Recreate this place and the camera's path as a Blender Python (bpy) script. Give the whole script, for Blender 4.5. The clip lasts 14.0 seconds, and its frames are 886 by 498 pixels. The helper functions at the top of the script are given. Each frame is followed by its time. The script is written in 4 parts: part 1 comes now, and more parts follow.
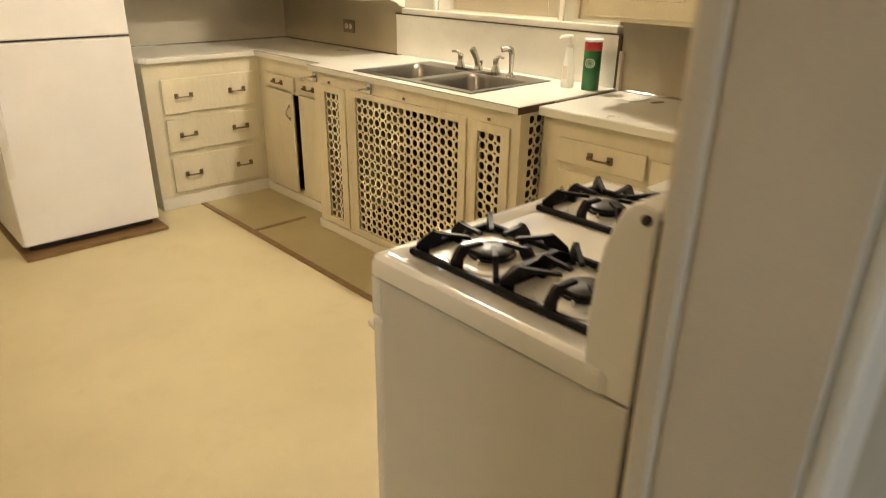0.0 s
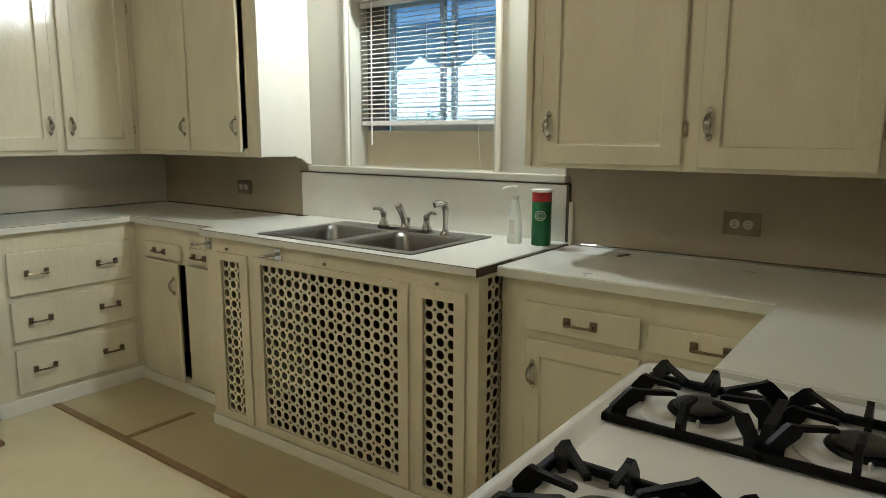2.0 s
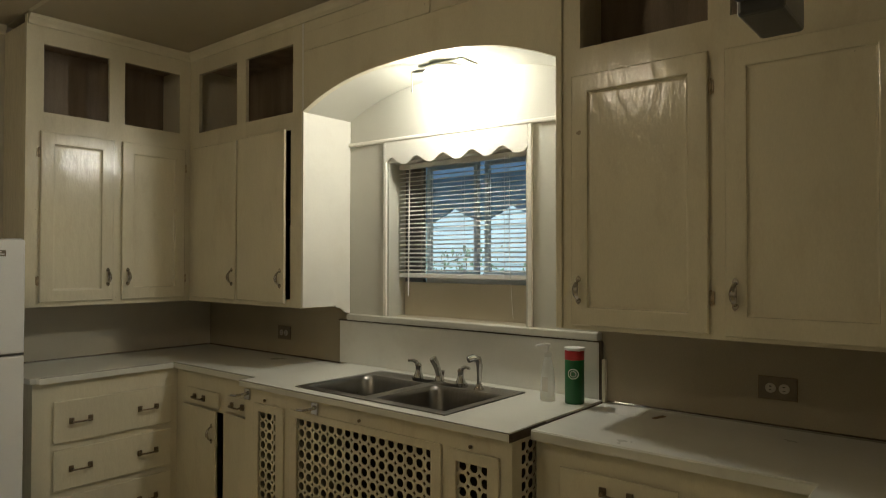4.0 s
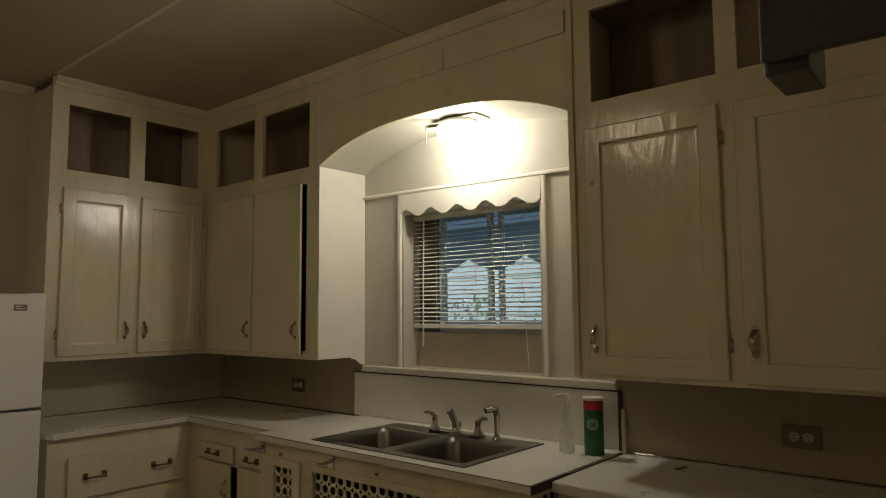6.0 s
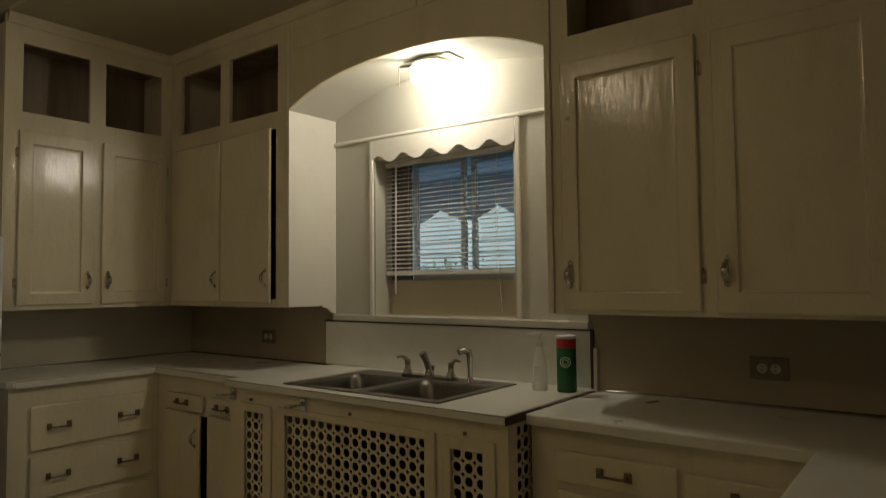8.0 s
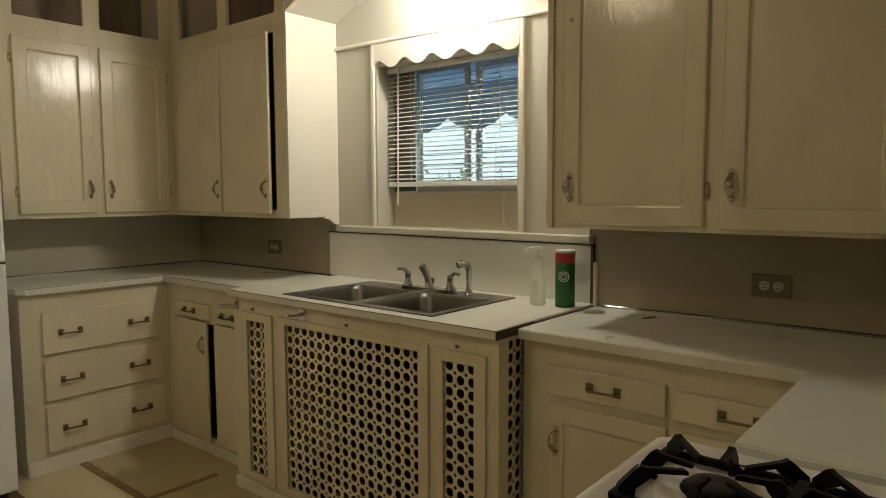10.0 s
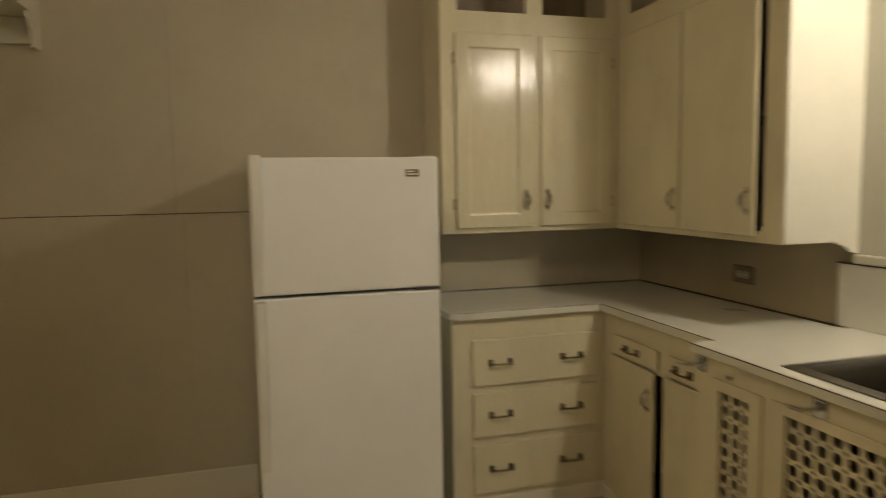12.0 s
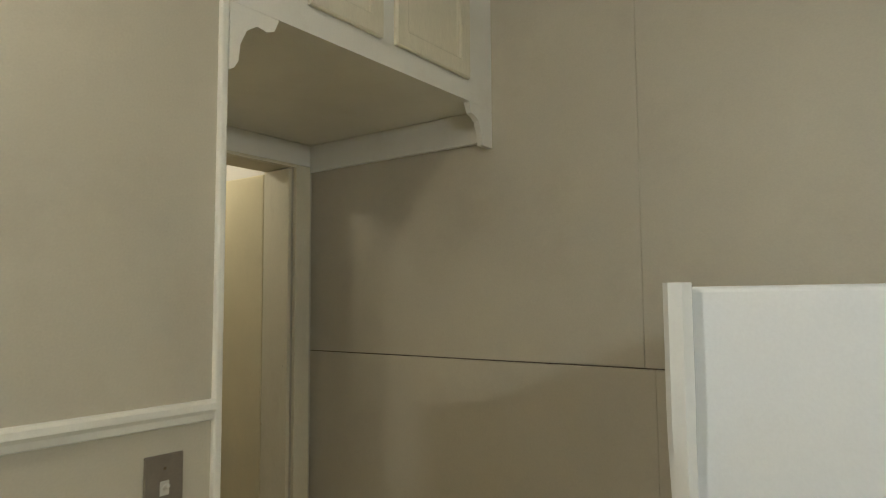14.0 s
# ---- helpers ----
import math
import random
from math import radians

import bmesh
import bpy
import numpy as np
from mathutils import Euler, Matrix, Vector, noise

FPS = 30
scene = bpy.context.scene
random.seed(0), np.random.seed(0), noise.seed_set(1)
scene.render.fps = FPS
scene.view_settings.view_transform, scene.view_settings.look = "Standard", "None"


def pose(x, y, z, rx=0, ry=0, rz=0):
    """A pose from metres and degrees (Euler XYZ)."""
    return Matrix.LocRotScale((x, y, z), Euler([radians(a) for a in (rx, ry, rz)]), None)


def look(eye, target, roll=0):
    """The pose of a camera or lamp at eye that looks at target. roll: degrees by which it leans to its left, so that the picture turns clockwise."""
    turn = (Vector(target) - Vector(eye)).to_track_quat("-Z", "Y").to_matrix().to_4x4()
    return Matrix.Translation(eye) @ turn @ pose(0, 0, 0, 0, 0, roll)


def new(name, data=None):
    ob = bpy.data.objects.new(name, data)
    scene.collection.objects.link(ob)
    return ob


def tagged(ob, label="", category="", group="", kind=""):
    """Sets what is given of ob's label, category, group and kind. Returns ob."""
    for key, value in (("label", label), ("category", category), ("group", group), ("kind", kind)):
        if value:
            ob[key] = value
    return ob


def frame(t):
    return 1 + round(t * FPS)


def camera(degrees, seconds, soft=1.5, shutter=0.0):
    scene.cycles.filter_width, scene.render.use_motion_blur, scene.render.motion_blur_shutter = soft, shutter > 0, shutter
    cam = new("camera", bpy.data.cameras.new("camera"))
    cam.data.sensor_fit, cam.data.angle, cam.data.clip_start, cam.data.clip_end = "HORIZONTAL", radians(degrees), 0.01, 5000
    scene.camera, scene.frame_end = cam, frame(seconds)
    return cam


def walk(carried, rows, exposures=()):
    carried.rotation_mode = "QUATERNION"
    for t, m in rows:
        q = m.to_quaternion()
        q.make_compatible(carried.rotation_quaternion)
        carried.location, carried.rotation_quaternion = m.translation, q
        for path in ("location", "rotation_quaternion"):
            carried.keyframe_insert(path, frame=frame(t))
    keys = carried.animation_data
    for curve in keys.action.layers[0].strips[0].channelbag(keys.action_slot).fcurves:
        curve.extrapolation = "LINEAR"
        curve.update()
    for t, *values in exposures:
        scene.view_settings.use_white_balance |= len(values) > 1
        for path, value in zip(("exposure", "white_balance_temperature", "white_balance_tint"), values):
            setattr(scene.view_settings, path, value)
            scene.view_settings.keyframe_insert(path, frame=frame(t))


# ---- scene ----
cam = camera(67.3, 14.0, soft=0.75, shutter=0.4)
PATH = [
    (0, (0.142, 0.102, 1.414), (1.401, 1.441, 0.624), 0.8),
    (0.5, (0.181, 0.345, 1.439), (1.505, 1.679, 0.754), -0.0),
    (1, (0.338, 0.501, 1.384), (1.641, 1.944, 0.915), 0.6),
    (1.5, (0.374, 0.598, 1.344), (1.92, 1.815, 0.988), 0.4),
    (2, (0.365, 0.627, 1.323), (1.954, 1.794, 0.989), 0.2),
    (2.5, (0.362, 0.611, 1.369), (1.935, 1.809, 1.067), 0.1),
    (3, (0.351, 0.61, 1.416), (1.88, 1.882, 1.208), -0.1),
    (3.5, (0.335, 0.581, 1.447), (1.833, 1.905, 1.383), 0.0),
    (4, (0.319, 0.581, 1.461), (1.864, 1.851, 1.494), 0.1),
    (4.2, (0.329, 0.585, 1.456), (1.868, 1.86, 1.531), 0.0),
    (6.5, (0.27, 0.593, 1.459), (1.799, 1.868, 1.651), -0.3),
    (7, (0.281, 0.604, 1.439), (1.833, 1.851, 1.627), -0.4),
    (7.5, (0.289, 0.615, 1.388), (1.864, 1.833, 1.571), -0.5),
    (8, (0.299, 0.628, 1.333), (1.884, 1.843, 1.435), -0.6),
    (8.2, (0.313, 0.626, 1.315), (1.906, 1.834, 1.367), -0.5),
    (10.3, (0.424, 0.589, 1.355), (1.938, 1.882, 1.16), -0.8),
    (10.5, (0.435, 0.595, 1.366), (1.912, 1.929, 1.171), -0.7),
    (11, (0.474, 0.777, 1.387), (1.844, 2.219, 1.182), -0.4),
    (11.5, (0.507, 1.1, 1.424), (1.657, 2.722, 1.209), -1.0),
    (12, (0.722, 1.395, 1.436), (1.269, 3.31, 1.248), -1.0),
    (12.5, (0.815, 1.789, 1.455), (1.017, 3.773, 1.3), -1.1),
    (13, (0.914, 2.135, 1.517), (0.667, 4.117, 1.424), -1.6),
    (13.5, (0.986, 2.459, 1.503), (0.104, 4.252, 1.582), -0.9),
    (14, (1.054, 2.724, 1.526), (-0.125, 4.332, 1.682), -0.4),
]
EXPOSURES = [(0.0, 1.59, 6750, 17), (0.5, 1.21, 5600, 12), (1.2, 0.98, 5150, 8.5), (1.8, 0.78, 5100, 7), (2.7, 0.56, 5350, 7), (3.3, 0.21, 5600, 8), (4.0, -0.37, 5900, 9), (6.5, -1.07, 6470, 12), (7.5, -1.22, 6520, 12), (8.1, -1.12, 6470, 12), (10.4, 0.05, 6180, 9.5), (11.0, 0.04, 5970, 8), (11.5, 0.04, 5870, 8.5), (12.0, 0.11, 6750, 12), (12.5, 0.29, 5700, 8.5), (13.0, 0.32, 5200, 8), (14.0, 0.82, 5100, 7.5)]
walk(cam, [(t, look(eye, target, roll)) for t, eye, target, roll in PATH], EXPOSURES)

# ---- light ----
world = bpy.data.worlds.new("sky")
scene.world = world
world.use_nodes = True
wn = world.node_tree
sky = wn.nodes.new("ShaderNodeTexSky")
sky.sky_type = "NISHITA"
sky.sun_disc = False
sky.sun_elevation, sky.sun_rotation = radians(36), radians(250)
wn.links.new(sky.outputs[0], wn.nodes["Background"].inputs[0])
wn.nodes["Background"].inputs[1].default_value = 0.15
sun = new("sun", bpy.data.lights.new("sun", "SUN"))
sun.data.energy, sun.data.angle, sun.data.color = 3.4, radians(0.5), (1.0, 0.97, 0.93)
sun.matrix_world = look((0, 0, 20), (26, 9, 0))

LAMP = Vector((2.580, 2.42, 2.238))
lamp = new("bulb_light", bpy.data.lights.new("bulb_light", "POINT"))
lamp.data.energy, lamp.data.color, lamp.data.shadow_soft_size = 20.5, (1.0, 0.92, 0.75), 0.05
lamp.location = LAMP

CEIL = Vector((0.46, 2.34, 2.52))
room = new("ceiling_light", bpy.data.lights.new("ceiling_light", "POINT"))
room.data.energy, room.data.color, room.data.shadow_soft_size = 5.0, (1.0, 0.80, 0.53), 0.05
room.location = CEIL

hall = new("passage_light", bpy.data.lights.new("passage_light", "POINT"))
hall.data.energy, hall.data.color, hall.data.shadow_soft_size = 7.5, (1.0, 0.80, 0.50), 0.05
hall.location = (-1.68, 4.08, 2.32)

day = new("daylight_window", bpy.data.lights.new("daylight_window", "AREA"))
day.data.shape, day.data.size, day.data.size_y = "RECTANGLE", 1.3, 1.2
day.data.energy, day.data.color = 11.0, (0.80, 0.90, 1.0)
day.matrix_world = look((-0.6, -3.45, 1.5), (0.2, 0.0, 1.3))


# ---- materials ----
def material(name, colour, rough=0.5, metal=0.0, vary=0.06, scale=6.0, fine=90.0, bump=0.08, dirt=None, dirt_amount=0.0, coat=0.0, stretch=(1, 1, 1), chips=0.0):
    m = bpy.data.materials.new(name)
    m.use_nodes = True
    n, l = m.node_tree.nodes, m.node_tree.links
    b = n["Principled BSDF"]
    tc = n.new("ShaderNodeTexCoord")
    mp = n.new("ShaderNodeMapping")
    mp.inputs["Scale"].default_value = stretch
    l.new(tc.outputs["Object"], mp.inputs[0])
    big = n.new("ShaderNodeTexNoise")
    big.inputs["Scale"].default_value, big.inputs["Detail"].default_value = scale, 5
    small = n.new("ShaderNodeTexNoise")
    small.inputs["Scale"].default_value, small.inputs["Detail"].default_value = fine, 4
    for t in (big, small):
        l.new(mp.outputs[0], t.inputs["Vector"])
    ramp = n.new("ShaderNodeValToRGB")
    dark = [c * (1 - vary) for c in colour]
    light = [min(1, c * (1 + vary)) for c in colour]
    ramp.color_ramp.elements[0].position, ramp.color_ramp.elements[1].position = 0.35, 0.65
    ramp.color_ramp.elements[0].color, ramp.color_ramp.elements[1].color = (*dark, 1), (*light, 1)
    l.new(big.outputs["Fac"], ramp.inputs[0])
    out = ramp.outputs[0]
    grain = n.new("ShaderNodeTexNoise")
    grain.inputs["Scale"].default_value, grain.inputs["Detail"].default_value = 240, 3
    l.new(mp.outputs[0], grain.inputs["Vector"])
    gm = n.new("ShaderNodeMapRange")
    gm.inputs["To Min"].default_value, gm.inputs["To Max"].default_value = 1 - 0.9 * vary - 0.02, 1 + 0.9 * vary + 0.02
    l.new(grain.outputs["Fac"], gm.inputs[0])
    mul = n.new("ShaderNodeMixRGB")
    mul.blend_type = "MULTIPLY"
    mul.inputs[0].default_value = 1.0
    l.new(out, mul.inputs[1])
    l.new(gm.outputs[0], mul.inputs[2])
    out = mul.outputs[0]
    if dirt:
        grime = n.new("ShaderNodeTexNoise")
        grime.inputs["Scale"].default_value, grime.inputs["Detail"].default_value = scale * 2.3, 8
        grime.inputs["Roughness"].default_value = 0.7
        l.new(mp.outputs[0], grime.inputs["Vector"])
        gr = n.new("ShaderNodeValToRGB")
        gr.color_ramp.elements[0].position, gr.color_ramp.elements[1].position = 0.52, 0.78
        gr.color_ramp.elements[0].color, gr.color_ramp.elements[1].color = (0, 0, 0, 1), (dirt_amount, dirt_amount, dirt_amount, 1)
        l.new(grime.outputs["Fac"], gr.inputs[0])
        mix = n.new("ShaderNodeMixRGB")
        mix.inputs[2].default_value = (*dirt, 1)
        l.new(gr.outputs[0], mix.inputs[0])
        l.new(out, mix.inputs[1])
        out = mix.outputs[0]
    if chips:
        cn_ = n.new("ShaderNodeTexNoise")
        cn_.inputs["Scale"].default_value, cn_.inputs["Detail"].default_value = 26, 3
        l.new(tc.outputs["Object"], cn_.inputs["Vector"])
        cr = n.new("ShaderNodeValToRGB")
        cr.color_ramp.elements[0].position, cr.color_ramp.elements[1].position = 0.772, 0.782
        cr.color_ramp.elements[0].color, cr.color_ramp.elements[1].color = (0, 0, 0, 1), (chips, chips, chips, 1)
        l.new(cn_.outputs["Fac"], cr.inputs[0])
        cm = n.new("ShaderNodeMixRGB")
        cm.inputs[2].default_value = (0.22, 0.15, 0.09, 1)
        l.new(cr.outputs[0], cm.inputs[0])
        l.new(out, cm.inputs[1])
        out = cm.outputs[0]
    l.new(out, b.inputs["Base Color"])
    rr = n.new("ShaderNodeMapRange")
    rr.inputs["To Min"].default_value, rr.inputs["To Max"].default_value = max(0.02, rough - 0.07), min(1, rough + 0.07)
    l.new(big.outputs["Fac"], rr.inputs[0])
    l.new(rr.outputs[0], b.inputs["Roughness"])
    b.inputs["Metallic"].default_value = metal
    b.inputs["Coat Weight"].default_value = coat
    if bump:
        bp = n.new("ShaderNodeBump")
        bp.inputs["Strength"].default_value, bp.inputs["Distance"].default_value = bump, 0.004
        l.new(small.outputs["Fac"], bp.inputs["Height"])
        l.new(bp.outputs[0], b.inputs["Normal"])
    return m


PAINT = material("cream_gloss_paint", (0.74, 0.682, 0.515), 0.14, vary=0.05, scale=3, fine=38, bump=0.52, dirt=(0.48, 0.39, 0.24), dirt_amount=0.35, stretch=(1, 1, 0.35), chips=0.6)
PAINT_WHITE = material("white_gloss_paint", (0.80, 0.77, 0.68), 0.33, vary=0.04, scale=3, fine=45, bump=0.14, dirt=(0.55, 0.48, 0.34), dirt_amount=0.2)
PANEL = material("taupe_wall_board", (0.54, 0.490, 0.375), 0.55, vary=0.06, scale=1.6, fine=160, bump=0.10, dirt=(0.36, 0.29, 0.2), dirt_amount=0.25)
BACKWALL = material("taupe_wall_covering", (0.42, 0.365, 0.25), 0.5, vary=0.08, scale=2.2, fine=200, bump=0.10, stretch=(1, 1, 0.6))
ALCOVE = material("alcove_paint", (0.555, 0.54, 0.465), 0.45, vary=0.04, scale=2.5, fine=120, bump=0.10)
CEILING = material("ceiling_board", (0.44, 0.385, 0.27), 0.7, vary=0.06, scale=1.5, fine=120, bump=0.15, dirt=(0.5, 0.42, 0.3), dirt_amount=0.2)
FLOOR = material("yellow_linoleum", (0.66, 0.585, 0.37), 0.42, vary=0.05, scale=1.8, fine=70, bump=0.05, dirt=(0.55, 0.44, 0.22), dirt_amount=0.35)
PATCH = material("olive_linoleum", (0.50, 0.435, 0.25), 0.42, vary=0.06, scale=3, fine=70, bump=0.05, dirt=(0.40, 0.31, 0.15), dirt_amount=0.4)
STRIP = material("brown_metal_strip", (0.25, 0.16, 0.07), 0.45, vary=0.15, scale=20, fine=120, bump=0.1)
LAMINATE = material("white_laminate", (0.745, 0.738, 0.665), 0.30, vary=0.03, scale=4, fine=300, bump=0.03, dirt=(0.60, 0.55, 0.45), dirt_amount=0.25)
SPLASH = material("white_splash_board", (0.79, 0.785, 0.73), 0.35, vary=0.03, scale=5, fine=200, bump=0.05, dirt=(0.6, 0.57, 0.5), dirt_amount=0.3)
EDGE = material("dark_edge", (0.085, 0.062, 0.042), 0.6, vary=0.2, scale=30, fine=100, bump=0.1)
# insides of closed cabinets: their shade is put into a dark brown
VOID = material("shaded_interior", (0.10, 0.075, 0.05), 0.8, vary=0.2, scale=5, fine=60, bump=0.1)
CUBBY = material("cubby_brown_paint", (0.30, 0.235, 0.165), 0.6, vary=0.25, scale=4, fine=60, bump=0.1, stretch=(3, 3, 0.3))
STEEL = material("brushed_steel", (0.27, 0.26, 0.245), 0.30, 1.0, vary=0.06, scale=8, fine=200, bump=0.05, stretch=(1, 8, 1))
CHROME = material("chrome", (0.60, 0.595, 0.58), 0.12, 1.0, vary=0.04, scale=10, fine=100, bump=0.02)
PULL = material("worn_nickel", (0.52, 0.49, 0.44), 0.16, 1.0, vary=0.2, scale=60, fine=200, bump=0.1, dirt=(0.12, 0.1, 0.07), dirt_amount=0.6)
BRONZE = material("dark_bronze", (0.22, 0.17, 0.11), 0.32, 1.0, vary=0.2, scale=50, fine=200, bump=0.1)
ENAMEL = material("white_enamel", (0.80, 0.79, 0.75), 0.16, vary=0.02, scale=4, fine=60, bump=0.02, coat=0.3)
FRIDGE = material("fridge_white", (0.84, 0.842, 0.835), 0.34, vary=0.025, scale=3, fine=260, bump=0.10)
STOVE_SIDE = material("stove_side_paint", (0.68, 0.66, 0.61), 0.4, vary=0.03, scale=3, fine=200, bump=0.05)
IRON = material("black_cast_iron", (0.004, 0.004, 0.005), 0.46, vary=0.25, scale=30, fine=160, bump=0.25)
IRON.node_tree.nodes["Principled BSDF"].inputs["Specular IOR Level"].default_value = 0.22
BURNER = material("grey_burner_cap", (0.028, 0.028, 0.028), 0.32, 0.0, vary=0.3, scale=40, fine=160, bump=0.15)
HOOD = material("dark_hood_enamel", (0.11, 0.11, 0.105), 0.3, 0.3, vary=0.1, scale=6, fine=80, bump=0.05)
PLASTIC = material("white_plastic", (0.78, 0.77, 0.73), 0.35, vary=0.03, scale=10, fine=100, bump=0.02)
PLATE = material("outlet_plate_metal", (0.22, 0.185, 0.135), 0.36, 0.2, vary=0.1, scale=20, fine=200, bump=0.05)
HINGE = material("paint_smeared_hinge", (0.50, 0.40, 0.25), 0.35, 0.2, vary=0.35, scale=60, fine=200, bump=0.2, dirt=(0.20, 0.11, 0.05), dirt_amount=0.8)
# recess board with its shadow put into a dark grey colour
GREYB = material("shaded_grey_board", (0.20, 0.205, 0.21), 0.6, vary=0.2, scale=8, fine=80, bump=0.2, stretch=(1, 1, 0.3))
IVORY = material("ivory_bakelite", (0.60, 0.56, 0.47), 0.35, vary=0.05, scale=20, fine=100, bump=0.02)
GREEN = material("green_label", (0.015, 0.125, 0.035), 0.35, vary=0.1, scale=20, fine=100, bump=0.03)
RED = material("red_label", (0.45, 0.03, 0.03), 0.35, vary=0.1, scale=20, fine=100, bump=0.03)
BLACKP = material("black_plastic", (0.02, 0.02, 0.02), 0.4, vary=0.1, scale=20, fine=100, bump=0.03)
# near-black that stands in for shade between the range and the wall
GAP_SHADE = material("gap_shade_black", (0.008, 0.008, 0.012), 0.9, vary=0.2, scale=8, fine=60, bump=0.1)
RUBBER = material("grey_gasket", (0.07, 0.07, 0.065), 0.6, vary=0.1, scale=20, fine=100, bump=0.03)
PAPER = material("white_paper", (0.8, 0.78, 0.72), 0.6, vary=0.03, scale=20, fine=100, bump=0.05)
WOODSTRIP = material("brown_wood_board", (0.20, 0.12, 0.05), 0.55, vary=0.2, scale=10, fine=80, bump=0.2, stretch=(1, 8, 1))
JAMB = material("door_jamb_paint", (0.62, 0.56, 0.45), 0.45, vary=0.05, scale=3, fine=60, bump=0.12)
DOORP = material("yellowed_door_paint", (0.72, 0.64, 0.42), 0.22, vary=0.05, scale=3, fine=40, bump=0.35, stretch=(1, 1, 0.5))
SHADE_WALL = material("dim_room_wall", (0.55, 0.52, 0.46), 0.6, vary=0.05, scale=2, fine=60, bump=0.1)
# white siding and posts with the blue cast of daylight mixed into the colour
PICKET = material("daylight_tinted_white", (0.60, 0.80, 0.84), 0.6, vary=0.05, scale=4, fine=60, bump=0.1)
LEAF = material("pale_leaf", (0.22, 0.36, 0.24), 0.5, vary=0.5, scale=9, fine=60, bump=0.1)
GRASS = material("grass", (0.07, 0.11, 0.03), 0.8, vary=0.4, scale=3, fine=60, bump=0.3)
BARK = material("bark", (0.10, 0.075, 0.05), 0.8, vary=0.3, scale=9, fine=60, bump=0.3)


def glass(name, colour=(1, 1, 1), rough=0.0):
    m = bpy.data.materials.new(name)
    m.use_nodes = True
    b = m.node_tree.nodes["Principled BSDF"]
    b.inputs["Base Color"].default_value = (*colour, 1)
    b.inputs["Roughness"].default_value, b.inputs["Transmission Weight"].default_value, b.inputs["IOR"].default_value = rough, 1.0, 1.45
    return m


def canvas(name, colour):
    """Awning cloth: light comes through from its far side."""
    m = bpy.data.materials.new(name)
    m.use_nodes = True
    n, l = m.node_tree.nodes, m.node_tree.links
    b, t, mx = n["Principled BSDF"], n.new("ShaderNodeBsdfTranslucent"), n.new("ShaderNodeMixShader")
    weave = n.new("ShaderNodeTexNoise")
    weave.inputs["Scale"].default_value = 14
    ramp = n.new("ShaderNodeValToRGB")
    ramp.color_ramp.elements[0].color = (*[c * 0.8 for c in colour], 1)
    ramp.color_ramp.elements[1].color = (*[min(1, c * 1.15) for c in colour], 1)
    l.new(weave.outputs["Fac"], ramp.inputs[0])
    l.new(ramp.outputs[0], b.inputs["Base Color"])
    l.new(ramp.outputs[0], t.inputs["Color"])
    b.inputs["Roughness"].default_value, mx.inputs[0].default_value = 0.8, 0.75
    l.new(b.outputs[0], mx.inputs[1])
    l.new(t.outputs[0], mx.inputs[2])
    l.new(mx.outputs[0], n["Material Output"].inputs[0])
    return m


AWNING = canvas("blue_awning_cloth", (0.56, 0.71, 0.82))
VINYL = canvas("white_vinyl", (0.80, 0.84, 0.86))
PANE = glass("window_glass")
CLEAR = glass("clear_bottle_plastic", (0.96, 0.97, 0.94), 0.38)
CLEAR.node_tree.nodes["Principled BSDF"].inputs["Transmission Weight"].default_value = 0.72
SOAP = glass("pale_soap", (0.85, 0.8, 0.6), 0.1)


def glow(name, colour, strength):
    m = bpy.data.materials.new(name)
    m.use_nodes = True
    b = m.node_tree.nodes["Principled BSDF"]
    b.inputs["Emission Color"].default_value, b.inputs["Emission Strength"].default_value = (*colour, 1), strength
    return m


BULB = glow("lit_glass_shade", (1.0, 0.91, 0.72), 14.0)
BULB_WARM = glow("lit_amber_shade", (1.0, 0.80, 0.53), 26.0)


# ---- builders ----
def mesh_object(name, bm, mat, smooth=False):
    bmesh.ops.recalc_face_normals(bm, faces=bm.faces[:])
    me = bpy.data.meshes.new(name)
    bm.to_mesh(me)
    bm.free()
    me.materials.append(mat)
    if smooth:
        me.shade_smooth()
        me.set_sharp_from_angle(angle=radians(38))
    return new(name, me)


def structure(name, bm, mat, label, category):
    return tagged(mesh_object(name, bm, mat), label, category, kind="structure")


def thing(name, at, label, category, group=""):
    ob = new(name)
    ob.location = at
    ob.empty_display_size = 0.1
    ob["home"] = tuple(at)
    return tagged(ob, label, category, group)


def part(name, bm, mat, parent, label="", smooth=False):
    """One mesh, built in world metres, under a thing or under a part."""
    ob = mesh_object(name, bm, mat, smooth)
    ob.parent = parent
    if parent.type == "EMPTY":
        ob.matrix_parent_inverse = Matrix.Translation(-Vector(parent.location))
    return tagged(ob, label) if label else ob


def shared(name, me, m, parent, label=""):
    """A part on a shared mesh, at the pose m."""
    ob = new(name, me)
    ob.parent = parent
    if parent.type == "EMPTY":
        ob.matrix_parent_inverse = Matrix.Translation(-Vector(parent.location))
    ob.matrix_basis = m
    return tagged(ob, label) if label else ob


def box(bm, x0, x1, y0, y1, z0, z1, bevel=0.0, seg=2):
    vs = [bm.verts.new((x, y, z)) for x in sorted((x0, x1)) for y in sorted((y0, y1)) for z in sorted((z0, z1))]
    fs = [bm.faces.new([vs[i] for i in q]) for q in ((0, 1, 3, 2), (4, 6, 7, 5), (0, 4, 5, 1), (2, 3, 7, 6), (0, 2, 6, 4), (1, 5, 7, 3))]
    if bevel:
        es = {e for f in fs for e in f.edges}
        bmesh.ops.bevel(bm, geom=list(es), offset=bevel, segments=seg, profile=0.5, affect="EDGES")
    return bm


